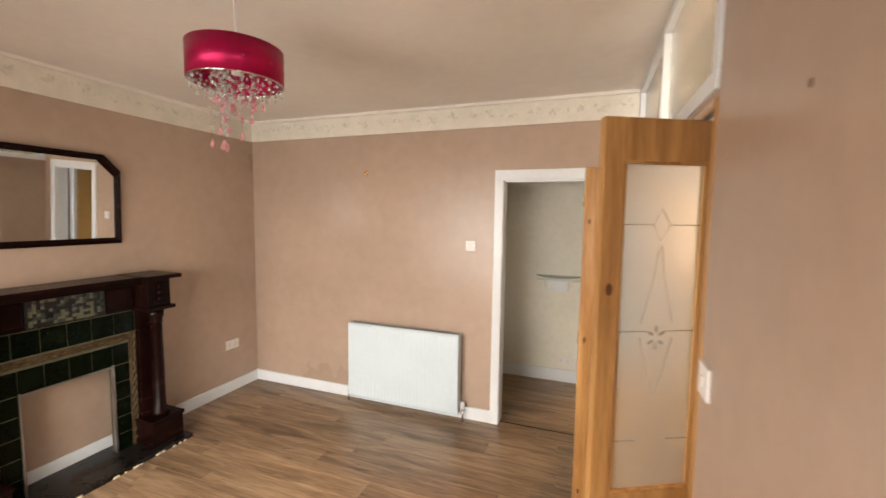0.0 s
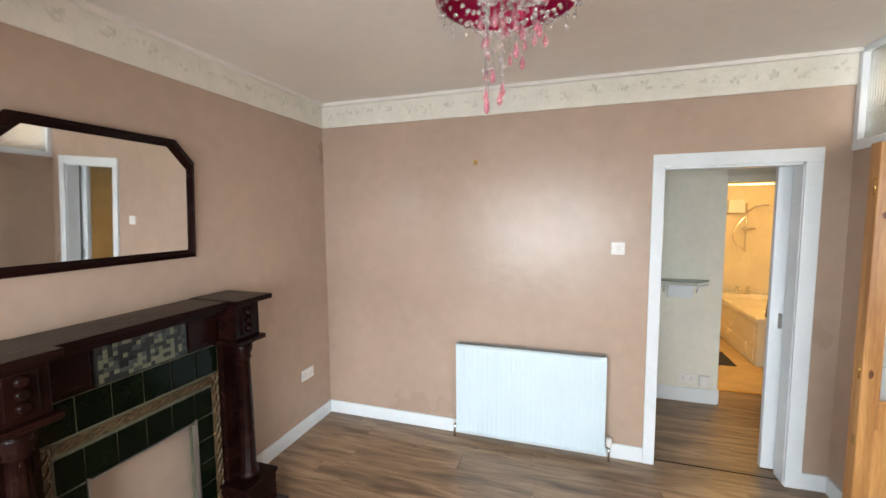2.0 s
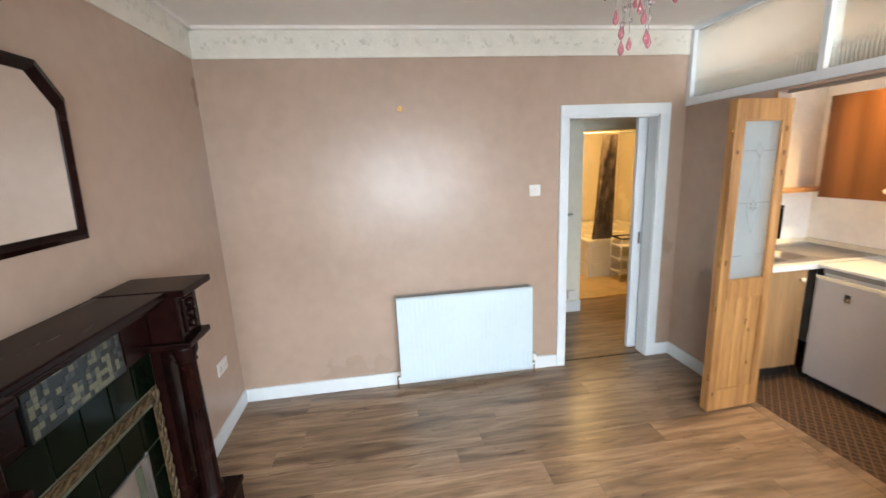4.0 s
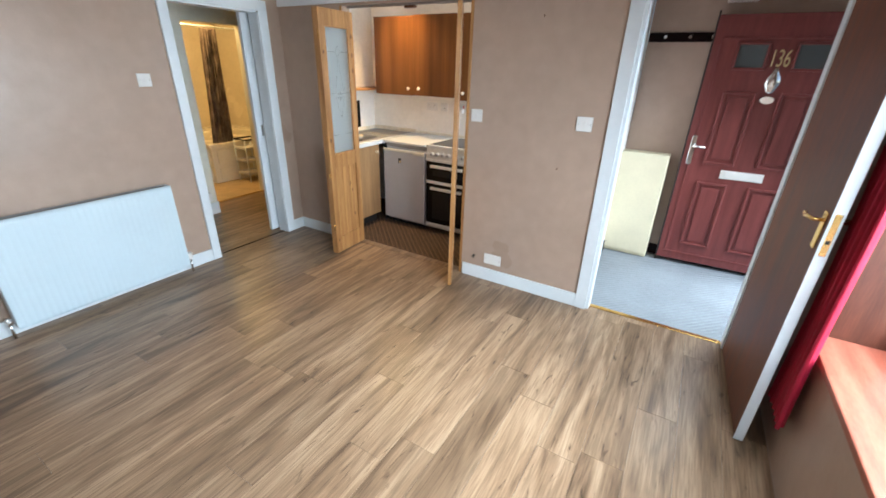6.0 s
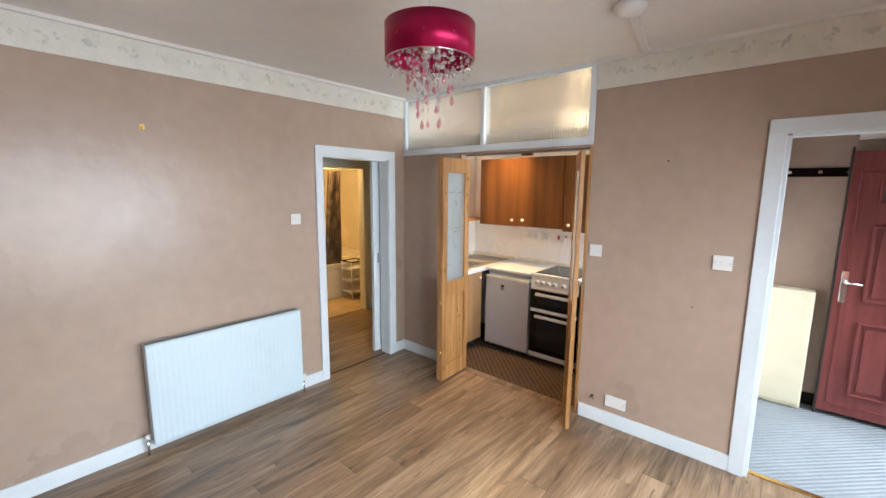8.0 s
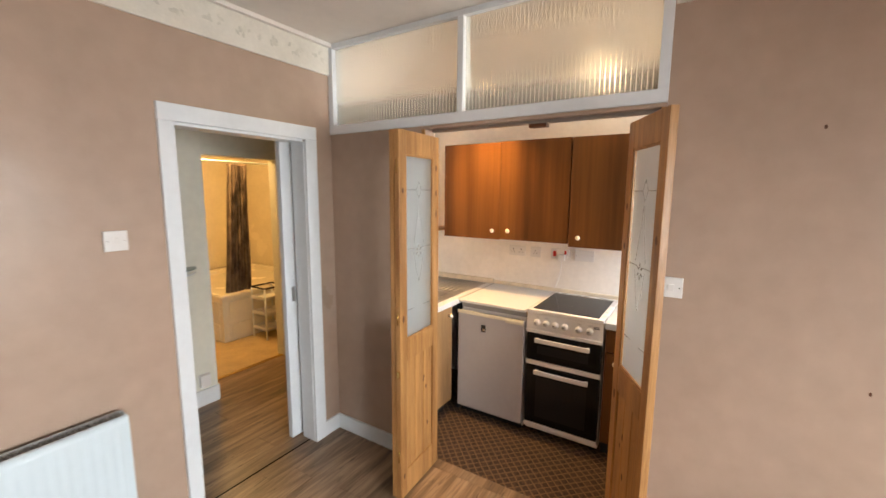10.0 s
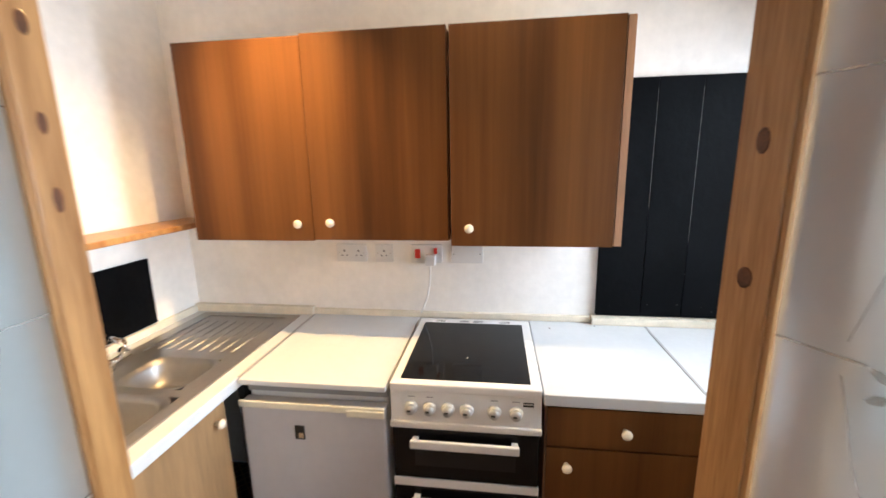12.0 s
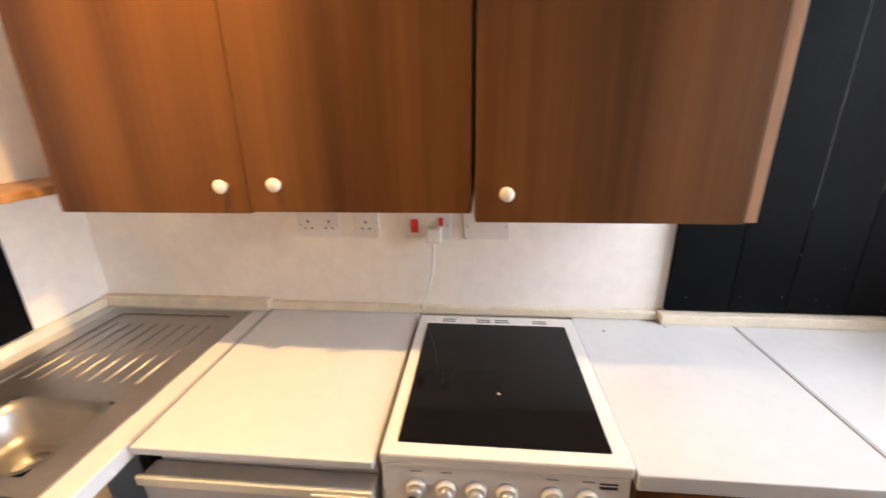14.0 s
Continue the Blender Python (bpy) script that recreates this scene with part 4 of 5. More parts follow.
for s in (-1, 1):
    for i in range(2):
        tube(bm, [(s * 0.13, -0.002, -0.01), (s * 0.13, -0.10 + 0.04 * i, -0.012), (s * 0.13, -0.11 + 0.04 * i, -0.035), (s * 0.13, -0.05, -0.05), (s * 0.13, -0.004, -0.11)], 0.005)
tube(bm, [(-0.22, -0.01, -0.035), (-0.15, -0.10, -0.035), (0.15, -0.10, -0.035), (0.22, -0.01, -0.035)], 0.005)
part("bracket", bm, WHITE, hs)
part("backplate", B(-0.10, 0.10, -0.02, -0.001, -0.16, -0.05, bevel=0.004), WHITE, hs)
plate("wall_socket", "white double socket low in the hall", (-0.08, 4.46, 0.22), 0, 0.146, 0.086, "socket")
pa = thing("plug_adaptor", "white plug-in adaptor beside the hall socket", "adaptor", (0.055, 4.46, 0.21))
part("body", B(-0.04, 0.04, -0.045, -0.0005, -0.05, 0.05, bevel=0.006), PLASTIC, pa)
pb = thing("light_switch", "white light switch beside the bathroom doorway", "light switch", (1.16, 4.79, 1.4))
part("plate", B(-0.04, 0.04, -0.01, -0.0005, -0.04, 0.04, bevel=0.003), PLASTIC, pb)

# ---- bathroom ----
def bath():
    b = thing("bathtub", "cream panelled bathtub with moulded side panels", "bathtub", (0.85, 5.60, 0))
    L, W, hgt = 1.44, 1.66, 0.55
    bm = B(0.03, L, 0.03, W, 0.0, 0.50)
    body = part("side_panel", bm, BATHW, b)
    bm = bmesh.new()
    for z0, z1 in ((0.05, 0.20), (0.26, 0.46)):
        box(bm, 0.10, L - 0.10, 0.018, 0.032, z0, z1, bevel=0.006)
        box(bm, 0.018, 0.032, 0.10, W - 0.1, z0, z1, bevel=0.006)
    part("raised_panel", bm, BATHW, body)
    bm = bmesh.new()
    o = [(0, 0), (L, 0), (L, W), (0, W)]
    i_ = [(0.07, 0.07), (L - 0.07, 0.07), (L - 0.07, W - 0.15), (0.07, W - 0.15)]
    d = [(0.15, 0.2), (L - 0.15, 0.2), (L - 0.15, W - 0.25), (0.15, W - 0.25)]
    rows = [[bm.verts.new((x, y, z)) for x, y in pts] for pts, z in ((o, hgt - 0.045), (o, hgt), (i_, hgt), (d, 0.2))]
    for p, q in zip(rows, rows[1:]):
        for k in range(4):
            bm.faces.new((p[k], p[(k + 1) % 4], q[(k + 1) % 4], q[k]))
    bm.faces.new(rows[-1])
    bmesh.ops.bevel(bm, geom=bm.edges[:], offset=0.012, segments=2, affect="EDGES")
    part("rim", bm, BATHW, b)
    for x in (0.33, 0.45):
        bm = lathe(bmesh.new(), [(0.022, 0), (0.016, 0.06), (0.024, 0.07), (0.024, 0.10), (0.01, 0.11)], Matrix.Translation((x, W - 0.08, hgt)))
        tube(bm, [(x, W - 0.08, hgt + 0.05), (x, W - 0.16, hgt + 0.05), (x, W - 0.17, hgt + 0.02)], 0.011)
        part("tap", bm, CHROME, b, "chrome pillar tap")


bath()
sc = thing("shower_curtain", "dark brown patterned shower curtain drawn to one end", "shower curtain", (1.175, 5.67, 2.0))
bm = bmesh.new()
n = 60
cols = []
for k in range(n + 1):
    u = k / n
    cols.append([bm.verts.new((0.20 * (u - 0.5) * (1 + 0.08 * j) - 0.012 * j, 0.03 * math.sin(u * 44) + 0.008 * math.sin(u * 13 + j), -1.45 * j / 6)) for j in range(7)])
for a, b in zip(cols, cols[1:]):
    for j in range(6):
        bm.faces.new((a[j], b[j], b[j + 1], a[j + 1])).smooth = True
part("cloth", bm, SHOWC, sc)
rl = thing("shower_rail", "thin white shower curtain rail above the bath", "rail", (0.0, 5.67, 2.02))
part("pole", tube(bmesh.new(), [(-0.599, 0, 0), (2.299, 0, 0)], 0.011), WHITE, rl)
sh = thing("shower_set", "chrome shower head and hose on riser rail", "shower", (1.27, 7.3, 1.2))
bm = tube(bmesh.new(), [(0.0, -0.03, -0.05), (0.0, -0.03, 0.65)], 0.009)
for z in (-0.03, 0.62):
    tube(bm, [(0, -0.001, z), (0, -0.03, z)], 0.012)
part("riser_rail", bm, CHROME, sh)
bm = tube(bmesh.new(), [(0, -0.04, 0.52), (0.08, -0.10, 0.60), (0.17, -0.16, 0.62)], 0.012)
lathe(bm, [(0.04, 0.0), (0.04, 0.02), (0.015, 0.035)], Matrix.Translation((0.18, -0.17, 0.60)))
part("shower_head", bm, CHROME, sh)
part("hose", tube(bmesh.new(), [(0.0 - 0.16 * math.sin(math.pi * k / 16) ** 1.2, -0.05, 0.50 - 0.62 * k / 16 + (0.1 * max(0, k - 12) / 4)) for k in range(17)], 0.008), CHROME, sh)
part("soap_tray", B(-0.06, 0.10, -0.10, -0.02, 0.28, 0.295, bevel=0.004), CHROME, sh)
ta = thing("shelf_trolley", "slim white three-tier trolley with dark rail beside the bath", "trolley", (1.30, 5.44, 0))
for k, z in enumerate((0.10, 0.28, 0.46)):
    bm = B(-0.11, 0.16, -0.13, 0.13, z, z + 0.012)
    for q in ((-0.11, -0.10, -0.13, 0.13), (0.15, 0.16, -0.13, 0.13), (-0.10, 0.15, -0.13, -0.12), (-0.10, 0.15, 0.12, 0.13)):
        box(bm, *q, z, z + 0.04)
    part("tray", bm, PLASTIC, ta)
for x in (-0.105, 0.155):
    for y in (-0.125, 0.125):
        part("post", tube(bmesh.new(), [(x, y, 0.0), (x, y, 0.60)], 0.009), WHITE, ta)
part("top_rail", tube(bmesh.new(), [(-0.105, -0.125, 0.60), (0.155, -0.125, 0.60), (0.155, 0.125, 0.60), (-0.105, 0.125, 0.60), (-0.105, -0.125, 0.60)], 0.010), MAHOG, ta)
wb = thing("wash_basin", "cream wall basin in the bathroom", "basin", (1.66, 5.36, 0.78))
bm = bmesh.new()
lathe(bm, [(0.05, -0.14), (0.16, -0.10), (0.22, -0.02), (0.225, 0.0), (0.20, 0.0), (0.17, -0.04), (0.03, -0.09)], n=28)
part("bowl", bm, BATHW, wb)
part("pedestal", lathe(bmesh.new(), [(0.09, -0.78), (0.07, -0.6), (0.07, -0.12)]), BATHW, wb)
bw = tagged(new("window_2"), "small bright bathroom window with white frame", "window", kind="structure")
bm = bmesh.new()
for q in ((0.45, 0.49, 1.1, 2.1), (0.96, 1.0, 1.1, 2.1), (0.49, 0.96, 1.1, 1.14), (0.49, 0.96, 2.06, 2.1)):
    box(bm, q[0], q[1], 7.32, 7.37, q[2], q[3], bevel=0.003)
part("window_frame", bm, WHITE, bw)
part("pane", B(0.49, 0.96, 7.34, 7.346, 1.14, 2.06), plain("pale_bathroom_glass", (0.92, 0.92, 0.90), 0.3, transmit=0.9), bw).visible_shadow = False
part("window_sill", B(0.44, 1.01, 7.24, 7.32, 1.08, 1.10, bevel=0.004), WHITE, bw)
rm = thing("round_mirror", "round mirror with tan rope frame on the window sill", "mirror", (0.66, 7.25, 1.335))
ppl = thing("pot_plant", "trailing green plant in the bathroom window", "plant", (0.70, 7.28, 1.80))
rnd = random.Random(5)
for k in range(40):
    mm = Matrix.Translation((rnd.gauss(0, 0.05), rnd.uniform(-0.05, 0.03), rnd.gauss(0, 0.08))) @ Euler((rnd.uniform(0, 6), rnd.uniform(0, 6), rnd.uniform(0, 6))).to_matrix().to_4x4()
    part("leaf", extrude_outline(bmesh.new(), [(0, 0), (0.015, 0.012), (0.04, 0.01), (0.055, 0), (0.04, -0.01), (0.015, -0.012)], 0.0008, mm), LEAFG, ppl)
part("frame", tube(bmesh.new(), [(0.2 * math.cos(2 * math.pi * k / 28), 0, 0.22 * math.sin(2 * math.pi * k / 28)) for k in range(29)], 0.014), PINE, rm)
part("glass", lathe(bmesh.new(), [(0.195, 0), (0.195, 0.006)], pose(0, 0, 0, 90, 0, 0), 28), MIRROR, rm)
su_ = thing("electric_shower", "white electric shower box on the bathroom wall", "shower", (1.13, 7.3, 1.80))
part("body", B(-0.10, 0.10, -0.09, -0.0005, -0.09, 0.10, bevel=0.012), PLASTIC, su_)
bmt = thing("bath_mat", "small dark grey bath mat on the vinyl", "bath mat", (0.50, 5.75, -0.004))
part("pile", B(-0.25, 0.18, -0.18, 0.30, 0, 0.012, bevel=0.004), material("dark_grey_pile", (0.05, 0.045, 0.045), 0.95, var=0.3, scale=30, bump=0.6, bump_scale=200), bmt)

# ---- porch ----
def brown_door():
    a, b = Vector((0.405, -0.580, 0)), Vector((-0.385, -0.612, 0))
    d = b - a
    ang = math.degrees(math.atan2(d.y, d.x))
    dr = tagged(new("door_2"), "flush brown veneered door standing open, white edges", "door", kind="structure")
    dr.matrix_basis = Matrix.Translation(a) @ Matrix.Rotation(radians(ang), 4, "Z")
    w, h = d.length, 2.055
    part("leaf", B(0.003, w - 0.003, -0.016, 0.016, 0.012, h, bevel=0.001), DOORBR, dr)
    bm = B(w - 0.0028, w, -0.02, 0.02, 0.01, h)
    box(bm, 0, w, -0.02, 0.02, h + 0.0005, h + 0.004)
    part("edge", bm, WHITE, dr, "white painted door edge")
    # handle on both faces, latch plate on the edge
    for s in (-1, 1):
        bm = B(w - 0.085, w - 0.045, s * 0.016, s * 0.022, 1.01, 1.16, bevel=0.003)
        pl_ = part("handle_plate", bm, BRASS, dr, "worn brass handle plate")
        part("lever", tube(bmesh.new(), [(w - 0.065, s * 0.02, 1.125), (w - 0.065, s * 0.055, 1.125), (w - 0.09, s * 0.062, 1.128), (w - 0.12, s * 0.062, 1.118), (w - 0.15, s * 0.060, 1.126), (w - 0.175, s * 0.056, 1.122)], 0.008), BRASS, pl_)
    part("latch_plate", B(w - 0.001, w + 0.0018, -0.011, 0.011, 1.0, 1.17, bevel=0.0005), BRASS, dr)
    part("latch_hole", B(w + 0.001, w + 0.0024, -0.006, 0.006, 1.05, 1.065), DARKP, dr)


brown_door()


def front_door():
    """Seen on its outer face; opened against the porch's far side."""
    a, b = Vector((1.728, -0.05, 0)), Vector((1.765, -0.952, 0))
    d = b - a
    dr = tagged(new("door_3"), "maroon six-panel front door standing open, worn paint", "door", kind="structure")
    dr.matrix_basis = Matrix.Translation(a) @ Matrix.Rotation(math.atan2(d.y, d.x), 4, "Z")
    w, h = d.length, 2.045
    part("leaf", B(0, w, 0.0, 0.044, 0.035, h, bevel=0.003), MAROON, dr)
    part("edge_frame", B(-0.012, 0.0, 0.0, 0.05, 0.0, h + 0.03), DARKP, dr)
    c1, c2, pw = 0.268, w - 0.268, 0.112

    def moulded(x0, x1, z0, z1, name="panel"):
        bm = bmesh.new()
        for q in ((x0, x1, z0, z0 + 0.02), (x0, x1, z1 - 0.02, z1), (x0, x0 + 0.02, z0 + 0.02, z1 - 0.02), (x1 - 0.02, x1, z0 + 0.02, z1 - 0.02)):
            box(bm, q[0], q[1], -0.02, 0.002, q[2], q[3], bevel=0.009)
        pn = part(name, bm, MAROON, dr)
        if name == "panel":
            part("field", B(x0 + 0.045, x1 - 0.045, -0.009, 0.002, z0 + 0.045, z1 - 0.045, bevel=0.006), MAROON, pn)
        else:
            part("glass", B(x0 + 0.02, x1 - 0.02, -0.006, 0.002, z0 + 0.02, z1 - 0.02), plain("dark_door_glass", (0.10, 0.11, 0.11), 0.08), pn, "small obscured glass light")

    for c in (c1, c2):
        moulded(c - 0.108, c + 0.108, 1.665, 1.86, "glazed_panel")
        moulded(c - pw, c + pw, 0.94, 1.515)
        moulded(c - pw, c + pw, 0.20, 0.785)
    bm = bmesh.new()
    for q in ((0.05, w - 0.05, 0.10, 0.115), (0.05, w - 0.05, 1.88, 1.895), (0.05, 0.065, 0.115, 1.88), (w - 0.065, w - 0.05, 0.115, 1.88)):
        box(bm, q[0], q[1], -0.008, 0.002, q[2], q[3], bevel=0.003)
    part("outer_moulding", bm, MAROON, dr)
    bm = B(w * 0.5 - 0.15, w * 0.5 + 0.15, -0.012, 0.001, 0.83, 0.90, bevel=0.004)
    lp = part("letter_plate", bm, ENAMEL, dr, "white letter plate")
    part("flap", B(w * 0.5 - 0.12, w * 0.5 + 0.12, -0.017, -0.011, 0.84, 0.89, bevel=0.002), ENAMEL, lp)
    bm = B(0.03, 0.07, -0.012, 0.001, 0.92, 1.16, bevel=0.005)
    hp = part("handle_plate", bm, CHROME, dr, "chrome handle plate")
    part("lever", tube(bmesh.new(), [(0.05, -0.01, 1.08), (0.05, -0.055, 1.08), (0.14, -0.06, 1.075)], 0.010), CHROME, hp)
    part("cylinder", lathe(bmesh.new(), [(0.014, 0), (0.014, 0.012)], Matrix.Translation((0.05, -0.01, 0.96)) @ pose(0, 0, 0, 90, 0, 0), 12), CHROME, hp)
    # knocker
    bm = lathe(bmesh.new(), [(0.012, 0.13), (0.02, 0.10), (0.045, 0.06), (0.05, 0.02), (0.03, -0.03), (0.015, -0.05)], Matrix.Translation((w * 0.5, -0.004, 1.555)) @ Matrix.Diagonal((1, 0.35, 1, 1)), 14)
    kn = part("knocker", bm, CHROME, dr, "tarnished silver door knocker")
    part("strike", lathe(bmesh.new(), [(0.05, 0.0), (0.045, 0.014)], Matrix.Translation((w * 0.5, -0.002, 1.46)) @ Matrix.Diagonal((1, 1, 0.6, 1)) @ pose(0, 0, 0, 90, 0, 0), 16), CHROME, kn)
    # house number
    cu = bpy.data.curves.new("number", "FONT")
    cu.body, cu.size, cu.extrude, cu.align_x = "136", 0.165, 0.004, "CENTER"
    cu.materials.append(plain("pale_brass_paint", (0.72, 0.58, 0.30), 0.35, 0.3))
    num = new("house_number", cu)
    num.parent = dr
    num.matrix_basis = Matrix.Translation((w * 0.5, -0.008, 1.695)) @ pose(0, 0, 0, 90, 0, 0) @ Matrix.Diagonal((0.52, 1, 1, 1))
    num["label"] = "brass house number 136"


front_door()
cr = thing("coat_rack", "dark wooden coat rack with small pegs on porch wall", "coat rack", (1.86, 0.14, 1.90))
part("board", B(-0.02, -0.0005, -0.24, 0.29, -0.035, 0.035, bevel=0.004), MAHOG, cr)
for y in (0.16, -0.02, -0.18):
    part("peg", lathe(bmesh.new(), [(0.006, 0), (0.006, 0.03), (0.014, 0.038), (0.012, 0.048)], Matrix.Translation((-0.02, y, 0)) @ pose(0, 0, 0, 0, -90, 0), 10), CHROME, cr)
cb = thing("meter_cupboard", "cream painted low cupboard with rounded top corner", "cupboard", (1.68, 0.24, 0))
part("body", B(0.016, 0.179, -0.195, 0.205, 0.0, 0.97, bevel=0.01), material("pale_cream_paint", (0.78, 0.71, 0.50), 0.45, var=0.03), cb)
part("front_panel", B(0.0, 0.018, -0.19, 0.20, 0.03, 0.975, bevel=0.008), material("cream_panel_paint", (0.80, 0.73, 0.53), 0.4, var=0.03), cb)
structure("baseboard_porch", [(1.844, 1.86, -0.85, 0.04, 0, 0.10), (XE + 0.09, 1.66, KS - 0.126, KS - 0.11, 0, 0.10)], MAHOG, "dark stained porch skirting board", "skirting board", bevel=0.003)
pl2 = thing("bell_box", "small white door bell box over the front door", "bell box", (1.86, -0.17, 2.17))
part("cover", B(-0.05, -0.0005, -0.10, 0.10, -0.035, 0.04, bevel=0.01), PLASTIC, pl2)
part("grille", B(-0.053, -0.049, -0.06, 0.06, -0.012, 0.014, bevel=0.001), CREAM, pl2)


# ---- red curtain beside the window ----
def curtain():
    c = thing("window_curtain", "long crimson curtain hanging behind the open door", "curtain", (-0.385, -0.69, 2.30))
    bm = bmesh.new()
    n = 48
    cols = []
    for k in range(n + 1):
        u = k / n
        col = []
        for j in range(15):
            v = j / 14
            wide = 0.20 + 0.04 * v
            col.append(bm.verts.new((wide * (u - 0.5) - 0.02 * v, 0.018 * math.sin(u * 34 + 0.6 * math.sin(v * 3)) + 0.004 * math.sin(v * 9 + u * 5), -2.05 * v)))
        cols.append(col)
    for a, b in zip(cols, cols[1:]):
        for j in range(14):
            bm.faces.new((a[j], b[j], b[j + 1], a[j + 1])).smooth = True
    part("cloth", bm, REDCURT, c)
    r = thing("curtain_pole", "thin white curtain pole above the window", "curtain pole", (-1.4, -0.69, 2.315))
    part("pole", tube(bmesh.new(), [(-1.5, 0, 0), (1.35, 0, 0)], 0.010), WHITE, r)
    for x in (-1.4, 1.25):
        part("bracket", tube(bmesh.new(), [(x, -0.044, 0), (x, 0, 0)], 0.008), WHITE, r)


curtain()

# ---- kitchen ----
WZ = 0.905


def knob(parent, at, facing=-90):
    """A round ceramic knob; facing -90 looks along -x, 0 looks along -y."""
    m = Matrix.Translation(at) @ Matrix.Rotation(radians(facing), 4, "Z") @ pose(0, 0, 0, 90, 0, 0)
    return part("knob", lathe(bmesh.new(), [(0.008, 0), (0.007, 0.012), (0.016, 0.018), (0.0165, 0.025), (0.011, 0.031), (0.002, 0.033)], m, 18), CERAM, parent)


def wall_unit(y0, y1, z0, z1, xf, doors, label):
    u = thing("wall_cabinet", label, "cabinet", (KX, (y0 + y1) / 2, z0), "teak wall cabinets")
    c = (y0 + y1) / 2
    part("body", B(xf + 0.02 - KX, -0.0005, y0 - c + (0.025 if len(doors) == 1 else 0), y1 - c, 0, z1 - z0, bevel=0.001), TEAKEDGE, u, "pale oak effect carcass")
    for (a, b, kn) in doors:
        d = part("door", B(xf - KX, xf + 0.018 - KX, a - c + 0.001, b - c - 0.001, -0.003, z1 - z0 + 0.003, bevel=0.0015), TEAK, u, "teak grain cabinet door")
        knob(d, (xf - KX, kn - c, 0.065))
        if len(doors) == 2 and a < c - 0.1:
            d.location = (-0.005, 0, 0.005)
    if len(doors) == 1:
        part("end_panel", B(xf + 0.004 - KX, -0.0005, y0 - c - 0.001, y0 - c + 0.024, 0, z1 - z0, bevel=0.001), TEAKEDGE, u, "pale end panel edge")


wall_unit(2.00, 3.03, 1.343, 2.073, 1.362, ((2.527, 3.028, 2.581), (2.002, 2.525, 2.449)), "teak laminate double wall cabinet with ivory knobs")
wall_unit(1.395, 1.995, 1.330, 2.075, 1.348, ((1.422, 1.993, 1.925),), "teak laminate single wall cabinet, slightly proud, ivory knob")


def worktops():
    w = thing("worktop", "white laminate worktop around the inset sink", "worktop", (KX, 3.04, 0.865))
    # frame of four strips round the sink, front edge worn pale
    y0, y1 = 2.72 - 3.04, KN - 3.04
    x0, x1 = 0.54 - KX, -0.0005
    sx0, sx1, sy0, sy1 = 0.60 - KX, 1.665 - KX, 2.785 - 3.04, 3.285 - 3.04
    bm = B(x0, x1, y0, sy0, 0, 0.04, bevel=0.004)
    box(bm, x0, x1, sy1, y1 - 0.0005, 0, 0.04)
    box(bm, x0, sx0, sy0, sy1, 0, 0.04)
    box(bm, sx1, x1, sy0, sy1, 0, 0.04)
    part("top", bm, TOP, w)
    part("joint_strip", B(1.085 - KX, -0.02, y0 - 0.006, y0 + 0.004, 0.0395, 0.042, bevel=0.001), JOINT, w, "dull metal joint strip")
    w2 = thing("worktop", "white laminate worktop over the drawer unit", "worktop", (KX, 1.42, 0.865))
    part("top", B(1.08 - KX, -0.0005, 1.175 - 1.42, 1.672 - 1.42, 0, 0.04, bevel=0.004), TOP, w2)
    part("joint_strip", B(1.085 - KX, -0.02, 1.168 - 1.42, 1.178 - 1.42, 0.0395, 0.042, bevel=0.001), JOINT, w2, "dull metal joint strip")
    for x, y in ((-0.06, -0.03), (-0.10, 0.17)):
        part("screw_dot", lathe(bmesh.new(), [(0.004, 0.0398), (0.003, 0.0412)], Matrix.Translation((x, y, 0)), 8), KNOT, w2)
    w3 = thing("worktop", "white laminate worktop along the inner window wall", "worktop", (KX, 0.87, 0.865))
    part("top", B(0.54 - KX, -0.0005, KS - 0.87 + 0.0005, 1.174 - 0.87, 0, 0.04, bevel=0.004), TOP, w3)
    bm = B(-0.035, -0.0005, 2.72, KN - 0.001, WZ + 0.0005, 0.945, bevel=0.006)
    box(bm, -0.022, -0.0005, 1.40, 2.72, WZ + 0.0005, 0.935, bevel=0.005)
    box(bm, -0.05, -0.0005, KS + 0.001, 1.40, WZ + 0.0005, 0.94, bevel=0.005)
    o = part("upstand", bm, SEAL, thing("worktop_upstand", "cream uneven sealed upstand along the wall", "upstand", (KX, 0, 0)))
    bm = B(0.55 - KX, -0.05, KS + 0.0005, KS + 0.025, WZ + 0.0005, 0.94, bevel=0.005)
    part("upstand", bm, SEAL, thing("worktop_upstand", "cream upstand under the inner window", "upstand", (KX, 0, 0)))
    bm = B(0.55 - KX, -0.036, KN - 0.02, KN - 0.0005, WZ + 0.0005, 0.94, bevel=0.005)
    part("upstand", bm, SEAL, thing("worktop_upstand", "cream upstand behind the sink", "upstand", (KX, 0, 0)))


worktops()


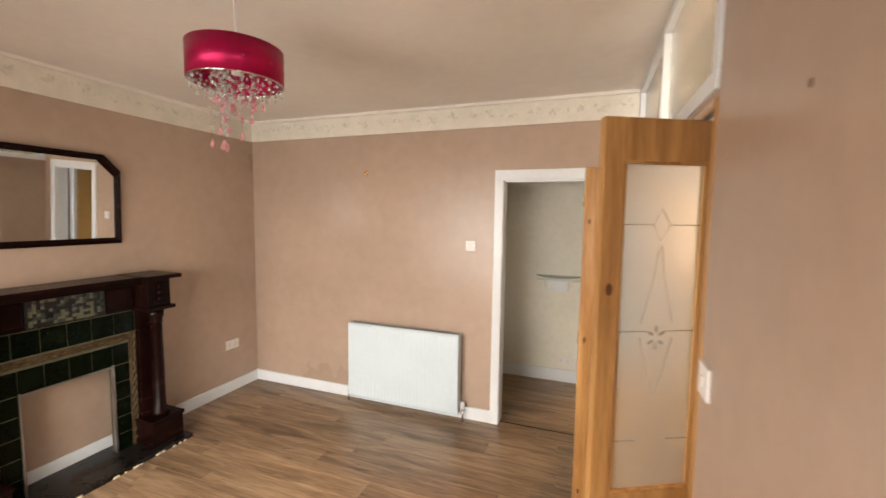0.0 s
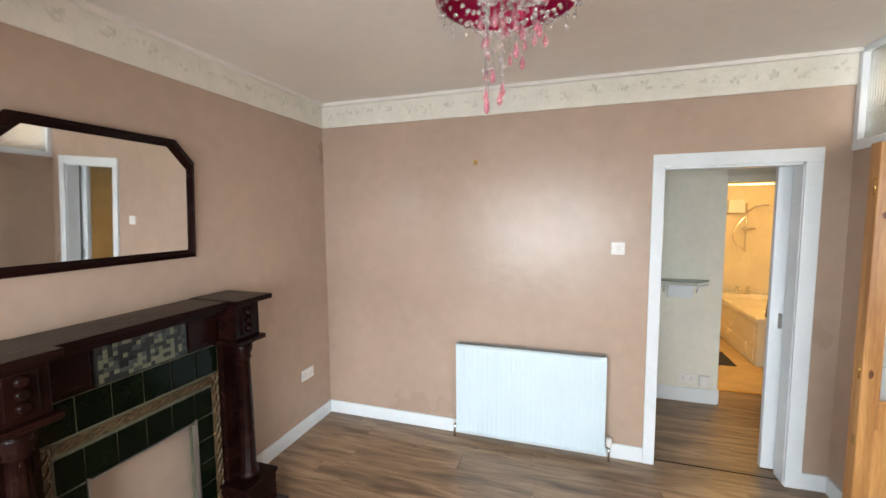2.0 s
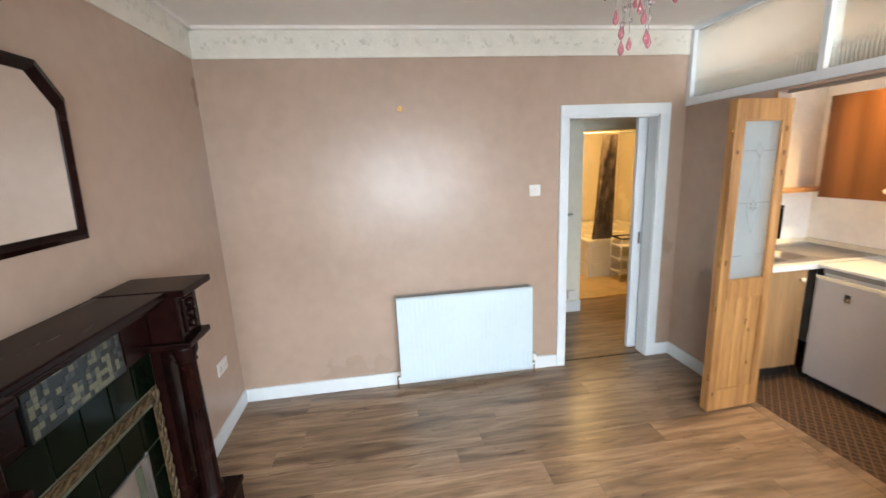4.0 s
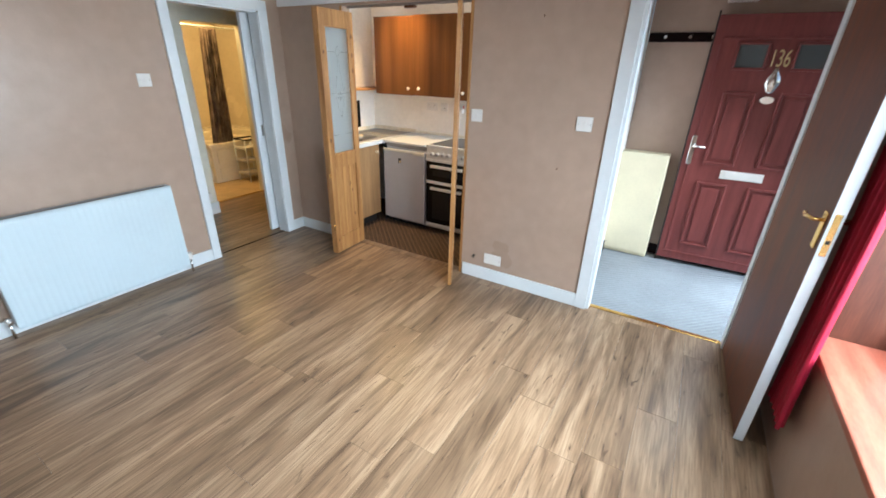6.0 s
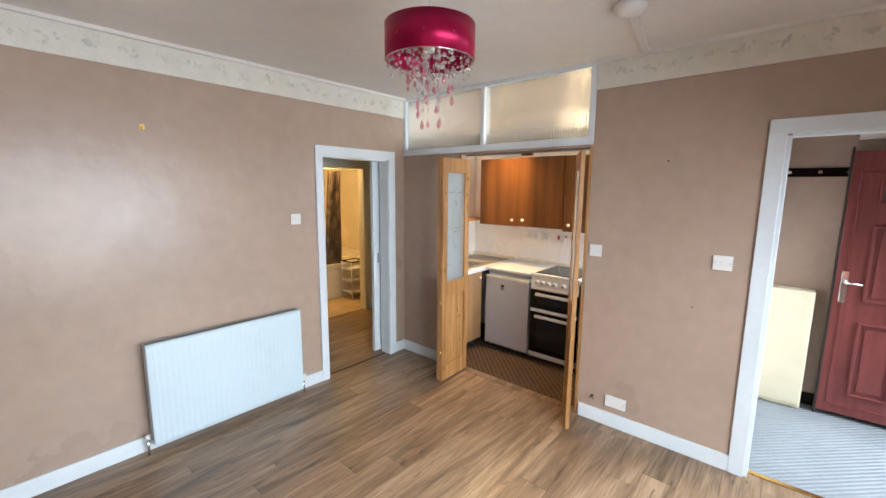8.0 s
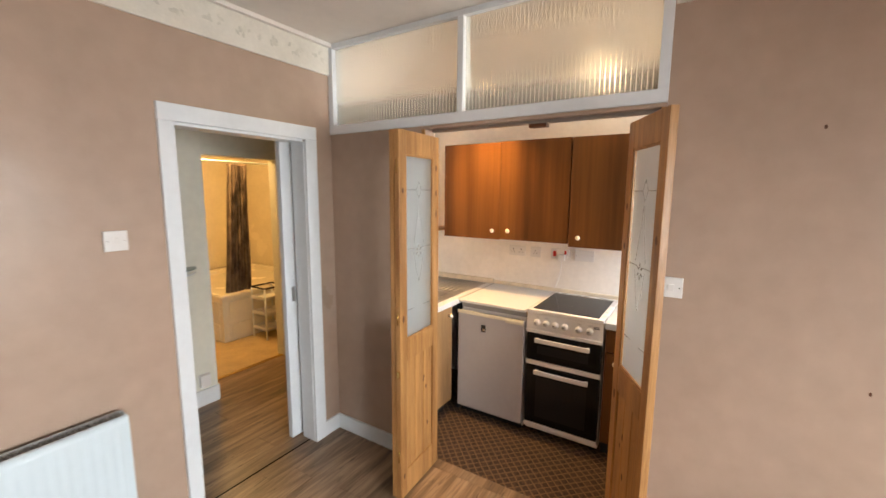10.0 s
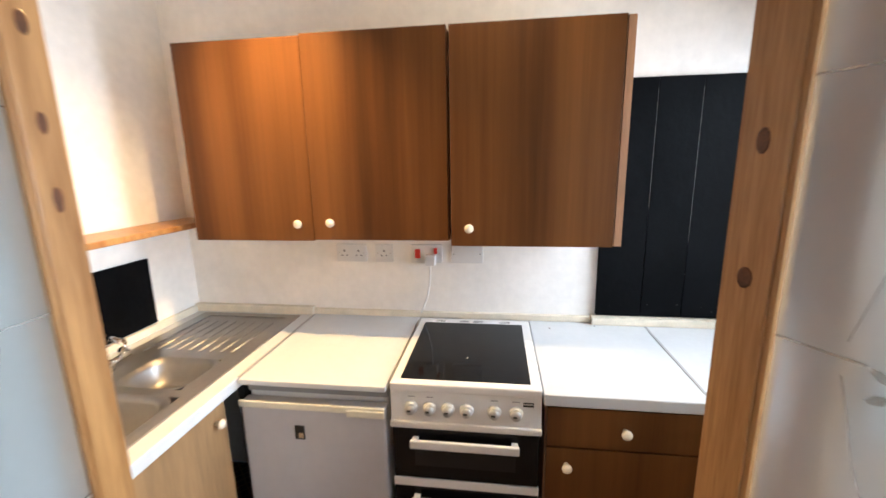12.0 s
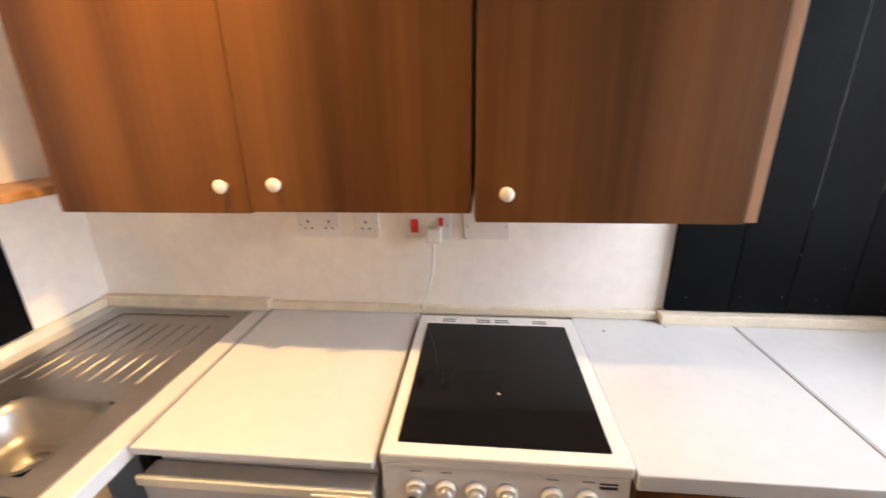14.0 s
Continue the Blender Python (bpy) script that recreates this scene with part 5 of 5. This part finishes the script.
def sink():
    s = thing("kitchen_sink", "stainless steel inset sink, one and a half bowls, drainer", "sink", (1.13, 3.035, WZ))
    # rim and drainer: the plate is built round two bowl openings
    X0, X1, Y0, Y1 = -0.535, 0.54, -0.255, 0.255
    bowls = ((-0.50, -0.19, -0.21, 0.13, 0.15), (-0.15, 0.065, -0.18, 0.09, 0.09))
    bm = bmesh.new()
    t0, t1 = -0.002, 0.004
    (ax0, ax1, ay0, ay1, _), (bx0, bx1, by0, by1, _) = bowls
    for q in ((X0, ax0, Y0, Y1), (ax0, ax1, Y0, ay0), (ax0, ax1, ay1, Y1), (ax1, bx0, Y0, Y1), (bx0, bx1, Y0, by0), (bx0, bx1, by1, Y1), (bx1, 0.105, Y0, Y1),
              (0.105, X1, Y0, -0.20), (0.105, X1, 0.20, Y1), (0.505, X1, -0.20, 0.20)):
        box(bm, *q, t0, t1)
    part("rim", bm, STEEL, s)
    dr = part("drainer", B(0.105, 0.505, -0.20, 0.20, -0.004, -0.001), STEEL, s)
    for k in range(8):
        y = -0.165 + 0.047 * k
        part("ridge", tube(bmesh.new(), [(0.14, y, -0.0055), (0.44, y, -0.0055)], 0.008, 10), STEEL, dr)
    for x0, x1, y0, y1, dp in bowls:
        bm = bmesh.new()
        def ring(i, z, n=28):
            cx, cy, rx, ry = (x0 + x1) / 2, (y0 + y1) / 2, (x1 - x0) / 2 - i, (y1 - y0) / 2 - i
            out = []
            for k in range(n):
                a = 2 * math.pi * k / n
                c, d = math.cos(a), math.sin(a)
                out.append(bm.verts.new((cx + rx * math.copysign(abs(c) ** 0.5, c), cy + ry * math.copysign(abs(d) ** 0.5, d), z)))
            return out
        rows = [ring(-0.012, 0.0045), ring(0.0, 0.003), ring(0.012, -0.02), ring(0.02, -dp * 0.85), ring(0.05, -dp)]
        for p, q in zip(rows, rows[1:]):
            for k in range(28):
                bm.faces.new((p[k], p[(k + 1) % 28], q[(k + 1) % 28], q[k])).smooth = True
        bm.faces.new(rows[-1])
        bw_ = part("bowl", bm, STEEL, s)
        part("drain", lathe(bmesh.new(), [(0.035, 0), (0.035, 0.003), (0.02, 0.001)], Matrix.Translation(((x0 + x1) / 2, (y0 + y1) / 2, -dp + 0.0005))), CHROME, bw_)
    bm = lathe(bmesh.new(), [(0.028, 0.004), (0.026, 0.03), (0.018, 0.04)], Matrix.Translation((-0.06, 0.19, 0)))
    tube(bm, [(-0.06, 0.19, 0.03), (-0.06, 0.19, 0.13), (-0.07, 0.16, 0.15), (-0.12, 0.03, 0.15), (-0.125, 0.02, 0.12)], 0.011)
    tp = part("mixer_tap", bm, CHROME, s)
    for x in (-0.13, 0.02):
        tube_ = tube(bmesh.new(), [(-0.06, 0.19, 0.02), (x, 0.19, 0.03)], 0.012)
        lathe(tube_, [(0.02, 0.025), (0.022, 0.05), (0.014, 0.06)], Matrix.Translation((x, 0.19, 0)), 12)
        part("tap_lever", tube_, CHROME, tp)


sink()


su = thing("base_cabinet", "oak effect sink base cabinet with ivory knob", "cabinet", (0.80, 3.04, 0))
part("body", B(-0.26, 0.245, -0.27, 0.30, 0.10, 0.72), TEAKEDGE, su)
part("plinth", B(-0.26, 0.245, -0.22, 0.30, 0.0, 0.10), DARKP, su)
d = part("door", B(-0.255, 0.235, -0.292, -0.272, 0.11, 0.86, bevel=0.002), material("light_oak_laminate", (0.33, 0.19, 0.085), 0.4, var=0.15, scale=3, stretch=(7, 7, 0.4)), su)
knob(d, (0.185, -0.292, 0.79), 0)


def drawer_unit():
    u = thing("base_cabinet", "teak laminate drawer and cupboard unit beside the cooker", "cabinet", (1.40, 1.42, 0))
    part("body", B(-0.295, 0.318, -0.245, 0.245, 0.10, 0.864), TEAKEDGE, u)
    part("plinth", B(-0.24, 0.318, -0.245, 0.245, 0.0, 0.10), DARKP, u)
    d1 = part("drawer_front", B(-0.314, -0.296, -0.24, 0.24, 0.72, 0.858, bevel=0.0015), TEAK, u)
    knob(d1, (-0.314, 0.0, 0.79))
    d2 = part("door", B(-0.314, -0.296, -0.24, 0.24, 0.11, 0.713, bevel=0.0015), TEAK, u)
    knob(d2, (-0.314, 0.175, 0.655))
    s = thing("base_cabinet", "plain cream end panelled unit under the window worktop", "cabinet", (1.12, 0.87, 0))
    part("body", B(-0.56, 0.59, -0.30, 0.26, 0.0, 0.864), SEAL, s)


drawer_unit()


def fridge():
    f = thing("undercounter_fridge", "grey under-counter fridge with cream top trim", "fridge", (1.40, 2.455, 0))
    part("body", B(-0.27, 0.30, -0.26, 0.255, 0.02, 0.84, bevel=0.004), ENAMEL, f)
    d = part("door", B(-0.325, -0.275, -0.262, 0.262, 0.06, 0.818, bevel=0.008), FRIDGE, f, "mid grey fridge door")
    part("door_seal", B(-0.2755, -0.269, -0.25, 0.25, 0.08, 0.78), RUBBER, f)
    hd = B(-0.336, -0.324, -0.262, 0.262, 0.803, 0.828, bevel=0.004)
    box(hd, -0.340, -0.330, -0.262, -0.13, 0.792, 0.818, bevel=0.004)
    part("handle", hd, material("cream_trim_plastic", (0.72, 0.66, 0.52), 0.4, var=0.04), d)
    part("badge", B(-0.3285, -0.3245, 0.03, 0.066, 0.685, 0.738, bevel=0.001), DARKP, d)
    part("badge_mark", B(-0.330, -0.328, 0.034, 0.052, 0.692, 0.712), CHROME, d)
    part("kick_plate", B(-0.27, -0.25, -0.25, 0.25, 0.0, 0.06), RUBBER, f)
    # the board is plain white; its yellow comes from the warm spot lamp
    t = thing("worktop", "white laminate board over the fridge, lit by the warm spot", "worktop", (1.40, 2.455, 0.865))
    part("top", B(-0.33, 0.3195, -0.268, 0.258, 0.020, 0.04, bevel=0.004), TOP, t)
    # recessed grey strip, its colour standing in for the shadow below the edge
    part("shadow_strip", B(-0.285, 0.30, -0.262, 0.252, -0.0245, 0.0195), FLUFF, t)
    # black sheet added to paint the shade of the gap between the units
    g = thing("end_panel", "black sheet as painted shade in the gap between fridge and sink cabinet", "panel", (1.40, 2.745, 0))
    part("panel", B(-0.28, 0.31, -0.015, 0.010, 0.0, 0.86), RUBBER, g)


fridge()


def cooker():
    c = thing("electric_cooker", "white slim electric cooker with black double oven and hob", "cooker", (1.38, 1.927, 0))
    x0 = -0.275
    part("body", B(x0 + 0.02, 0.29, -0.248, 0.248, 0.03, 0.885, bevel=0.003), ENAMEL, c)
    hob = B(x0 - 0.02, 0.295, -0.25, 0.25, 0.885, 0.915, bevel=0.006)
    h = part("hob_surround", hob, ENAMEL, c)
    part("hob_glass", B(x0 + 0.012, 0.235, -0.215, 0.218, 0.9145, 0.918, bevel=0.001), OVENGL, h, "black ceramic hob glass")
    for y in (0.15, 0.04, -0.02, -0.14):
        for k in range(2):
            part("vent_slot", B(0.252 + 0.013 * k, 0.257 + 0.013 * k, y - 0.022, y + 0.022, 0.9148, 0.9158), DARKP, h)
    part("hob_mark", lathe(bmesh.new(), [(0.004, 0.9178), (0.0035, 0.9184)], Matrix.Translation((-0.10, 0.003, 0)), 10), CERAM, h, "small pale mark on the glass")
    m = Matrix.Translation((x0 - 0.02, 0, 0.775)) @ Matrix.Rotation(radians(6), 4, "Y")
    p = part("control_panel", B(0.0, 0.05, -0.25, 0.25, 0.0, 0.112, m=m, bevel=0.004), ENAMEL, c)
    for k, y in enumerate((0.178, 0.116, 0.054, -0.008, -0.098, -0.168)):
        km = m @ Matrix.Translation((0, y, 0.052)) @ pose(0, 0, 0, 0, -90, 0)
        kb = part("control_knob", lathe(bmesh.new(), [(0.023, 0), (0.022, 0.007), (0.019, 0.009), (0.0185, 0.013)], km, 20), ENAMEL, p)
        part("knob_cap", lathe(bmesh.new(), [(0.0175, 0.0125), (0.0168, 0.024), (0.0145, 0.0285), (0.004, 0.030)], km, 16), KNOBG, kb)
        part("pointer", B(-0.003, 0.003, -0.003, 0.010, 0.0285, 0.0315, m=km), DARKP, kb)
    bm = bmesh.new()
    for k in range(2):
        box(bm, -0.0008, 0.001, -0.225 + 0.0, -0.19, 0.085 - 0.010 * k, 0.089 - 0.008 * k, m=m)
    part("maker_mark", bm, DARKP, p)
    for y in (0.178, 0.116, -0.098, -0.168):
        part("dial_mark", B(-0.0008, 0.001, y - 0.012, y + 0.012, 0.088, 0.091, m=m), FLUFF, p)
    part("drip_ledge", B(x0 - 0.028, x0 + 0.02, -0.252, 0.252, 0.755, 0.778, bevel=0.005), ENAMEL, c)
    for z0, z1, nm in ((0.56, 0.752, "grill_door"), (0.10, 0.525, "oven_door")):
        d = part(nm, B(x0 - 0.022, x0 + 0.015, -0.245, 0.245, z0, z1, bevel=0.003), OVENGL, c, "black glass oven door")
        part("oven_window", B(x0 - 0.0228, x0 - 0.0215, -0.17, 0.17, z0 + 0.05, z1 - 0.08), OVENWIN, d)
        bm = B(x0 - 0.055, x0 - 0.043, -0.18, 0.18, z1 - 0.055, z1 - 0.025, bevel=0.004)
        for s in (-1, 1):
            box(bm, x0 - 0.045, x0 - 0.021, s * 0.165 - 0.01, s * 0.165 + 0.01, z1 - 0.05, z1 - 0.03)
        part("handle", bm, ENAMEL, d, "white bar handle")
    part("door_trim", B(x0 - 0.024, x0 + 0.015, -0.247, 0.247, 0.527, 0.558, bevel=0.002), ENAMEL, c)
    part("base_trim", B(x0 - 0.022, x0 + 0.015, -0.247, 0.247, 0.065, 0.098, bevel=0.002), ENAMEL, c)
    bm = bmesh.new()
    for y in (-0.2, 0.2):
        for x in (-0.2, 0.22):
            lathe(bm, [(0.02, 0), (0.02, 0.03)], Matrix.Translation((x, y, 0)), 10)
    part("foot", bm, RUBBER, c)


cooker()

# sockets over the worktop
def ksock(name, label, y, w, kind_):
    return plate(name, label, (KX, y, 1.217), -90, w, 0.086, kind_)


ksock("wall_socket", "white double socket under the cabinets", 2.513, 0.146, "socket")
ksock("wall_socket", "white single fused spur with small dark switch", 2.353, 0.086, "socket")
ckr = plate("cooker_switch", "white cooker control plate with two red switches", (KX, 2.149, 1.217), -90, 0.146, 0.086, "blank")
part("red_switch", B(-0.055, -0.03, -0.016, -0.0105, -0.022, 0.022, bevel=0.002), REDSW, ckr)
part("red_switch", B(0.035, 0.05, -0.016, -0.0105, 0.0, 0.028, bevel=0.002), REDSW, ckr)
ksock("blank_plate", "white blank connection plate under the cabinets", 1.96, 0.146, "blank")
pg = thing("power_plug", "white three-pin plug with trailing flex", "plug", (KX - 0.012, 2.128, 1.195))
part("body", B(-0.035, -0.0005, -0.024, 0.024, -0.028, 0.022, bevel=0.006), PLASTIC, pg)
part("flex", tube(bmesh.new(), [(-0.02, 0, -0.02), (-0.022, 0.002, -0.06), (-0.02, 0.006, -0.12), (-0.018, 0.018, -0.18), (-0.02, 0.04, -0.24), (-0.02, 0.05, -0.26)], 0.0045), PLASTIC, pg)
plate("wall_socket", "white double socket under the inner window", (1.40, KS, 0.985), 180, 0.146, 0.086, "socket")

# black boarded panel with a small shelf
bp = thing("black_panel", "black painted tongue and groove board panel, chipped edges", "panel", (KX, 0.95, WZ))
xs = [-0.404, -0.255, -0.10, 0.07, 0.24, 0.43]
for a, b in zip(xs, xs[1:]):
    part("board", B(-0.022, -0.0005, a + 0.0012, b - 0.0012, 0.04, 1.045, bevel=0.0015), BLACKP, bp)
bm = bmesh.new()
rnd = random.Random(9)
for k in range(4):
    y = xs[k + 1]
    z = rnd.uniform(0.35, 0.55)
    box(bm, -0.0212, -0.004, y - 0.0007, y + 0.0007, z, 1.0)
for k in range(14):
    y, z = rnd.uniform(-0.37, 0.42), rnd.choice((rnd.uniform(0.05, 0.1), rnd.uniform(0.1, 1.0)))
    box(bm, -0.0226, -0.0215, y, y + rnd.uniform(0.002, 0.006), z, z + 0.003)
tagged(part("chipped_joint", bm, CHIP, bp, "pale wood showing in chipped joints"), kind="stuff")
ss = thing("corner_shelf", "small raw wood shelf bracket on the black panel", "shelf", (KX - 0.0225, 0.70, 1.418))
part("board", B(-0.05, -0.0005, -0.153, 0.10, 0.0, 0.010, bevel=0.002), WHITE, ss)
part("batten", extrude_outline(bmesh.new(), [(-0.153, 0), (-0.153, -0.048), (0.03, -0.048), (0.055, 0)], 0.042, Matrix(((0, 0, -1, -0.001), (1, 0, 0, 0), (0, 1, 0, 0), (0, 0, 0, 1)))), RAWWOOD, ss)

# pine shelf and black board over the sink
ps = thing("pine_shelf", "orange varnished pine shelf over the sink", "shelf", (1.15, KN, 1.375))
part("board", B(-0.60, 0.569, -0.20, -0.0005, -0.012, 0.012, bevel=0.004), PINE, ps)
bb = thing("splash_board", "black square board on the wall behind the sink", "board", (1.10, KN, 1.10))
part("board", B(-0.34, 0.345, -0.012, -0.0005, -0.155, 0.14, bevel=0.002), BLACKP, bb)

# inner window
iw = tagged(new("window_3"), "white framed inner window with obscured glass", "window", kind="structure")
bm = bmesh.new()
for q in ((0.75, 0.80, 1.10, 2.15), (1.58, 1.645, 1.10, 2.15), (0.80, 1.58, 1.10, 1.125), (0.80, 1.58, 2.10, 2.15)):
    box(bm, q[0], q[1], KS - 0.10, KS + 0.012, q[2], q[3], bevel=0.004)
part("window_frame", bm, WHITE, iw)
part("pane", B(0.80, 1.58, KS - 0.045, KS - 0.04, 1.125, 2.10), OBSC, iw, "frosted pinkish glass").visible_shadow = False
part("catch", B(1.36, 1.378, KS - 0.039, KS - 0.03, 1.36, 1.385, bevel=0.001), PINE, iw)

# ceiling spot bar
sb = thing("ceiling_spot_bar", "dark ceiling bar with lit warm spot lamps", "ceiling lamp", (1.08, 2.11, H))
part("bar", B(-0.018, 0.018, -0.55, 0.55, -0.035, -0.001, bevel=0.005), STEEL, sb)
for y in (0.44, -0.36):
    bm = tube(bmesh.new(), [(0, y, -0.034), (0, y, -0.10)], 0.006)
    lathe(bm, [(0.02, -0.10), (0.045, -0.13), (0.048, -0.20)], Matrix.Translation((0, y, 0)), 20)
    sp = part("spot", bm, STEEL, sb)
    part("lamp", lathe(bmesh.new(), [(0.042, -0.2005), (0.040, -0.21), (0.015, -0.222)], Matrix.Translation((0, y, 0)), 18), BULB, sp, "lit warm lamp")

# printed motif on the border paper
bm = bmesh.new()
rnd = random.Random(21)
def sprig(place):
    for k in range(7):
        a, r = rnd.uniform(0, 6.28), rnd.uniform(0.0, 0.05)
        bmesh.ops.create_icosphere(bm, subdivisions=1, radius=rnd.uniform(0.010, 0.018), matrix=place @ Matrix.Translation((r * 1.6 * math.cos(a), 0, 0.7 * r * math.sin(a))) @ Matrix.Rotation(rnd.uniform(0, 3), 4, "Y") @ Matrix.Diagonal((1.3, 0.10, 0.7, 1)))


for k in range(21):
    sprig(Matrix.Translation((XW + 0.10 + 0.167 * k, YN - 0.012, 2.535 + rnd.uniform(-0.015, 0.015))))
for k in range(24):
    sprig(Matrix.Translation((XW + 0.012, YS + 0.1 + 0.167 * k, 2.535 + rnd.uniform(-0.015, 0.015))) @ pose(0, 0, 0, 0, 0, 90))
for k in range(12):
    sprig(Matrix.Translation((XE - 0.012, YS + 0.1 + 0.167 * k, 2.535 + rnd.uniform(-0.015, 0.015))) @ pose(0, 0, 0, 0, 0, 90))
tagged(mesh_object("border_motif", bm, material("faded_sage_motif", (0.655, 0.63, 0.545), 0.6, var=0.12, scale=20)), "faded sage leaf sprigs embossed on the border paper", "border motif", kind="stuff")

# ---- floor boards, last ----
fl = tagged(new("floor"), "grey-brown oak laminate floor boards", "floor", kind="structure")
boards(fl, XW, XE + 0.05, YS, YN, 0.19, 1.28)
fh = tagged(new("floor_boards_hall"), "brown oak laminate boards in the hall", "floor", kind="structure")
boards(fh, -1.2, 1.35, YN, 4.80, 0.19, 1.28)
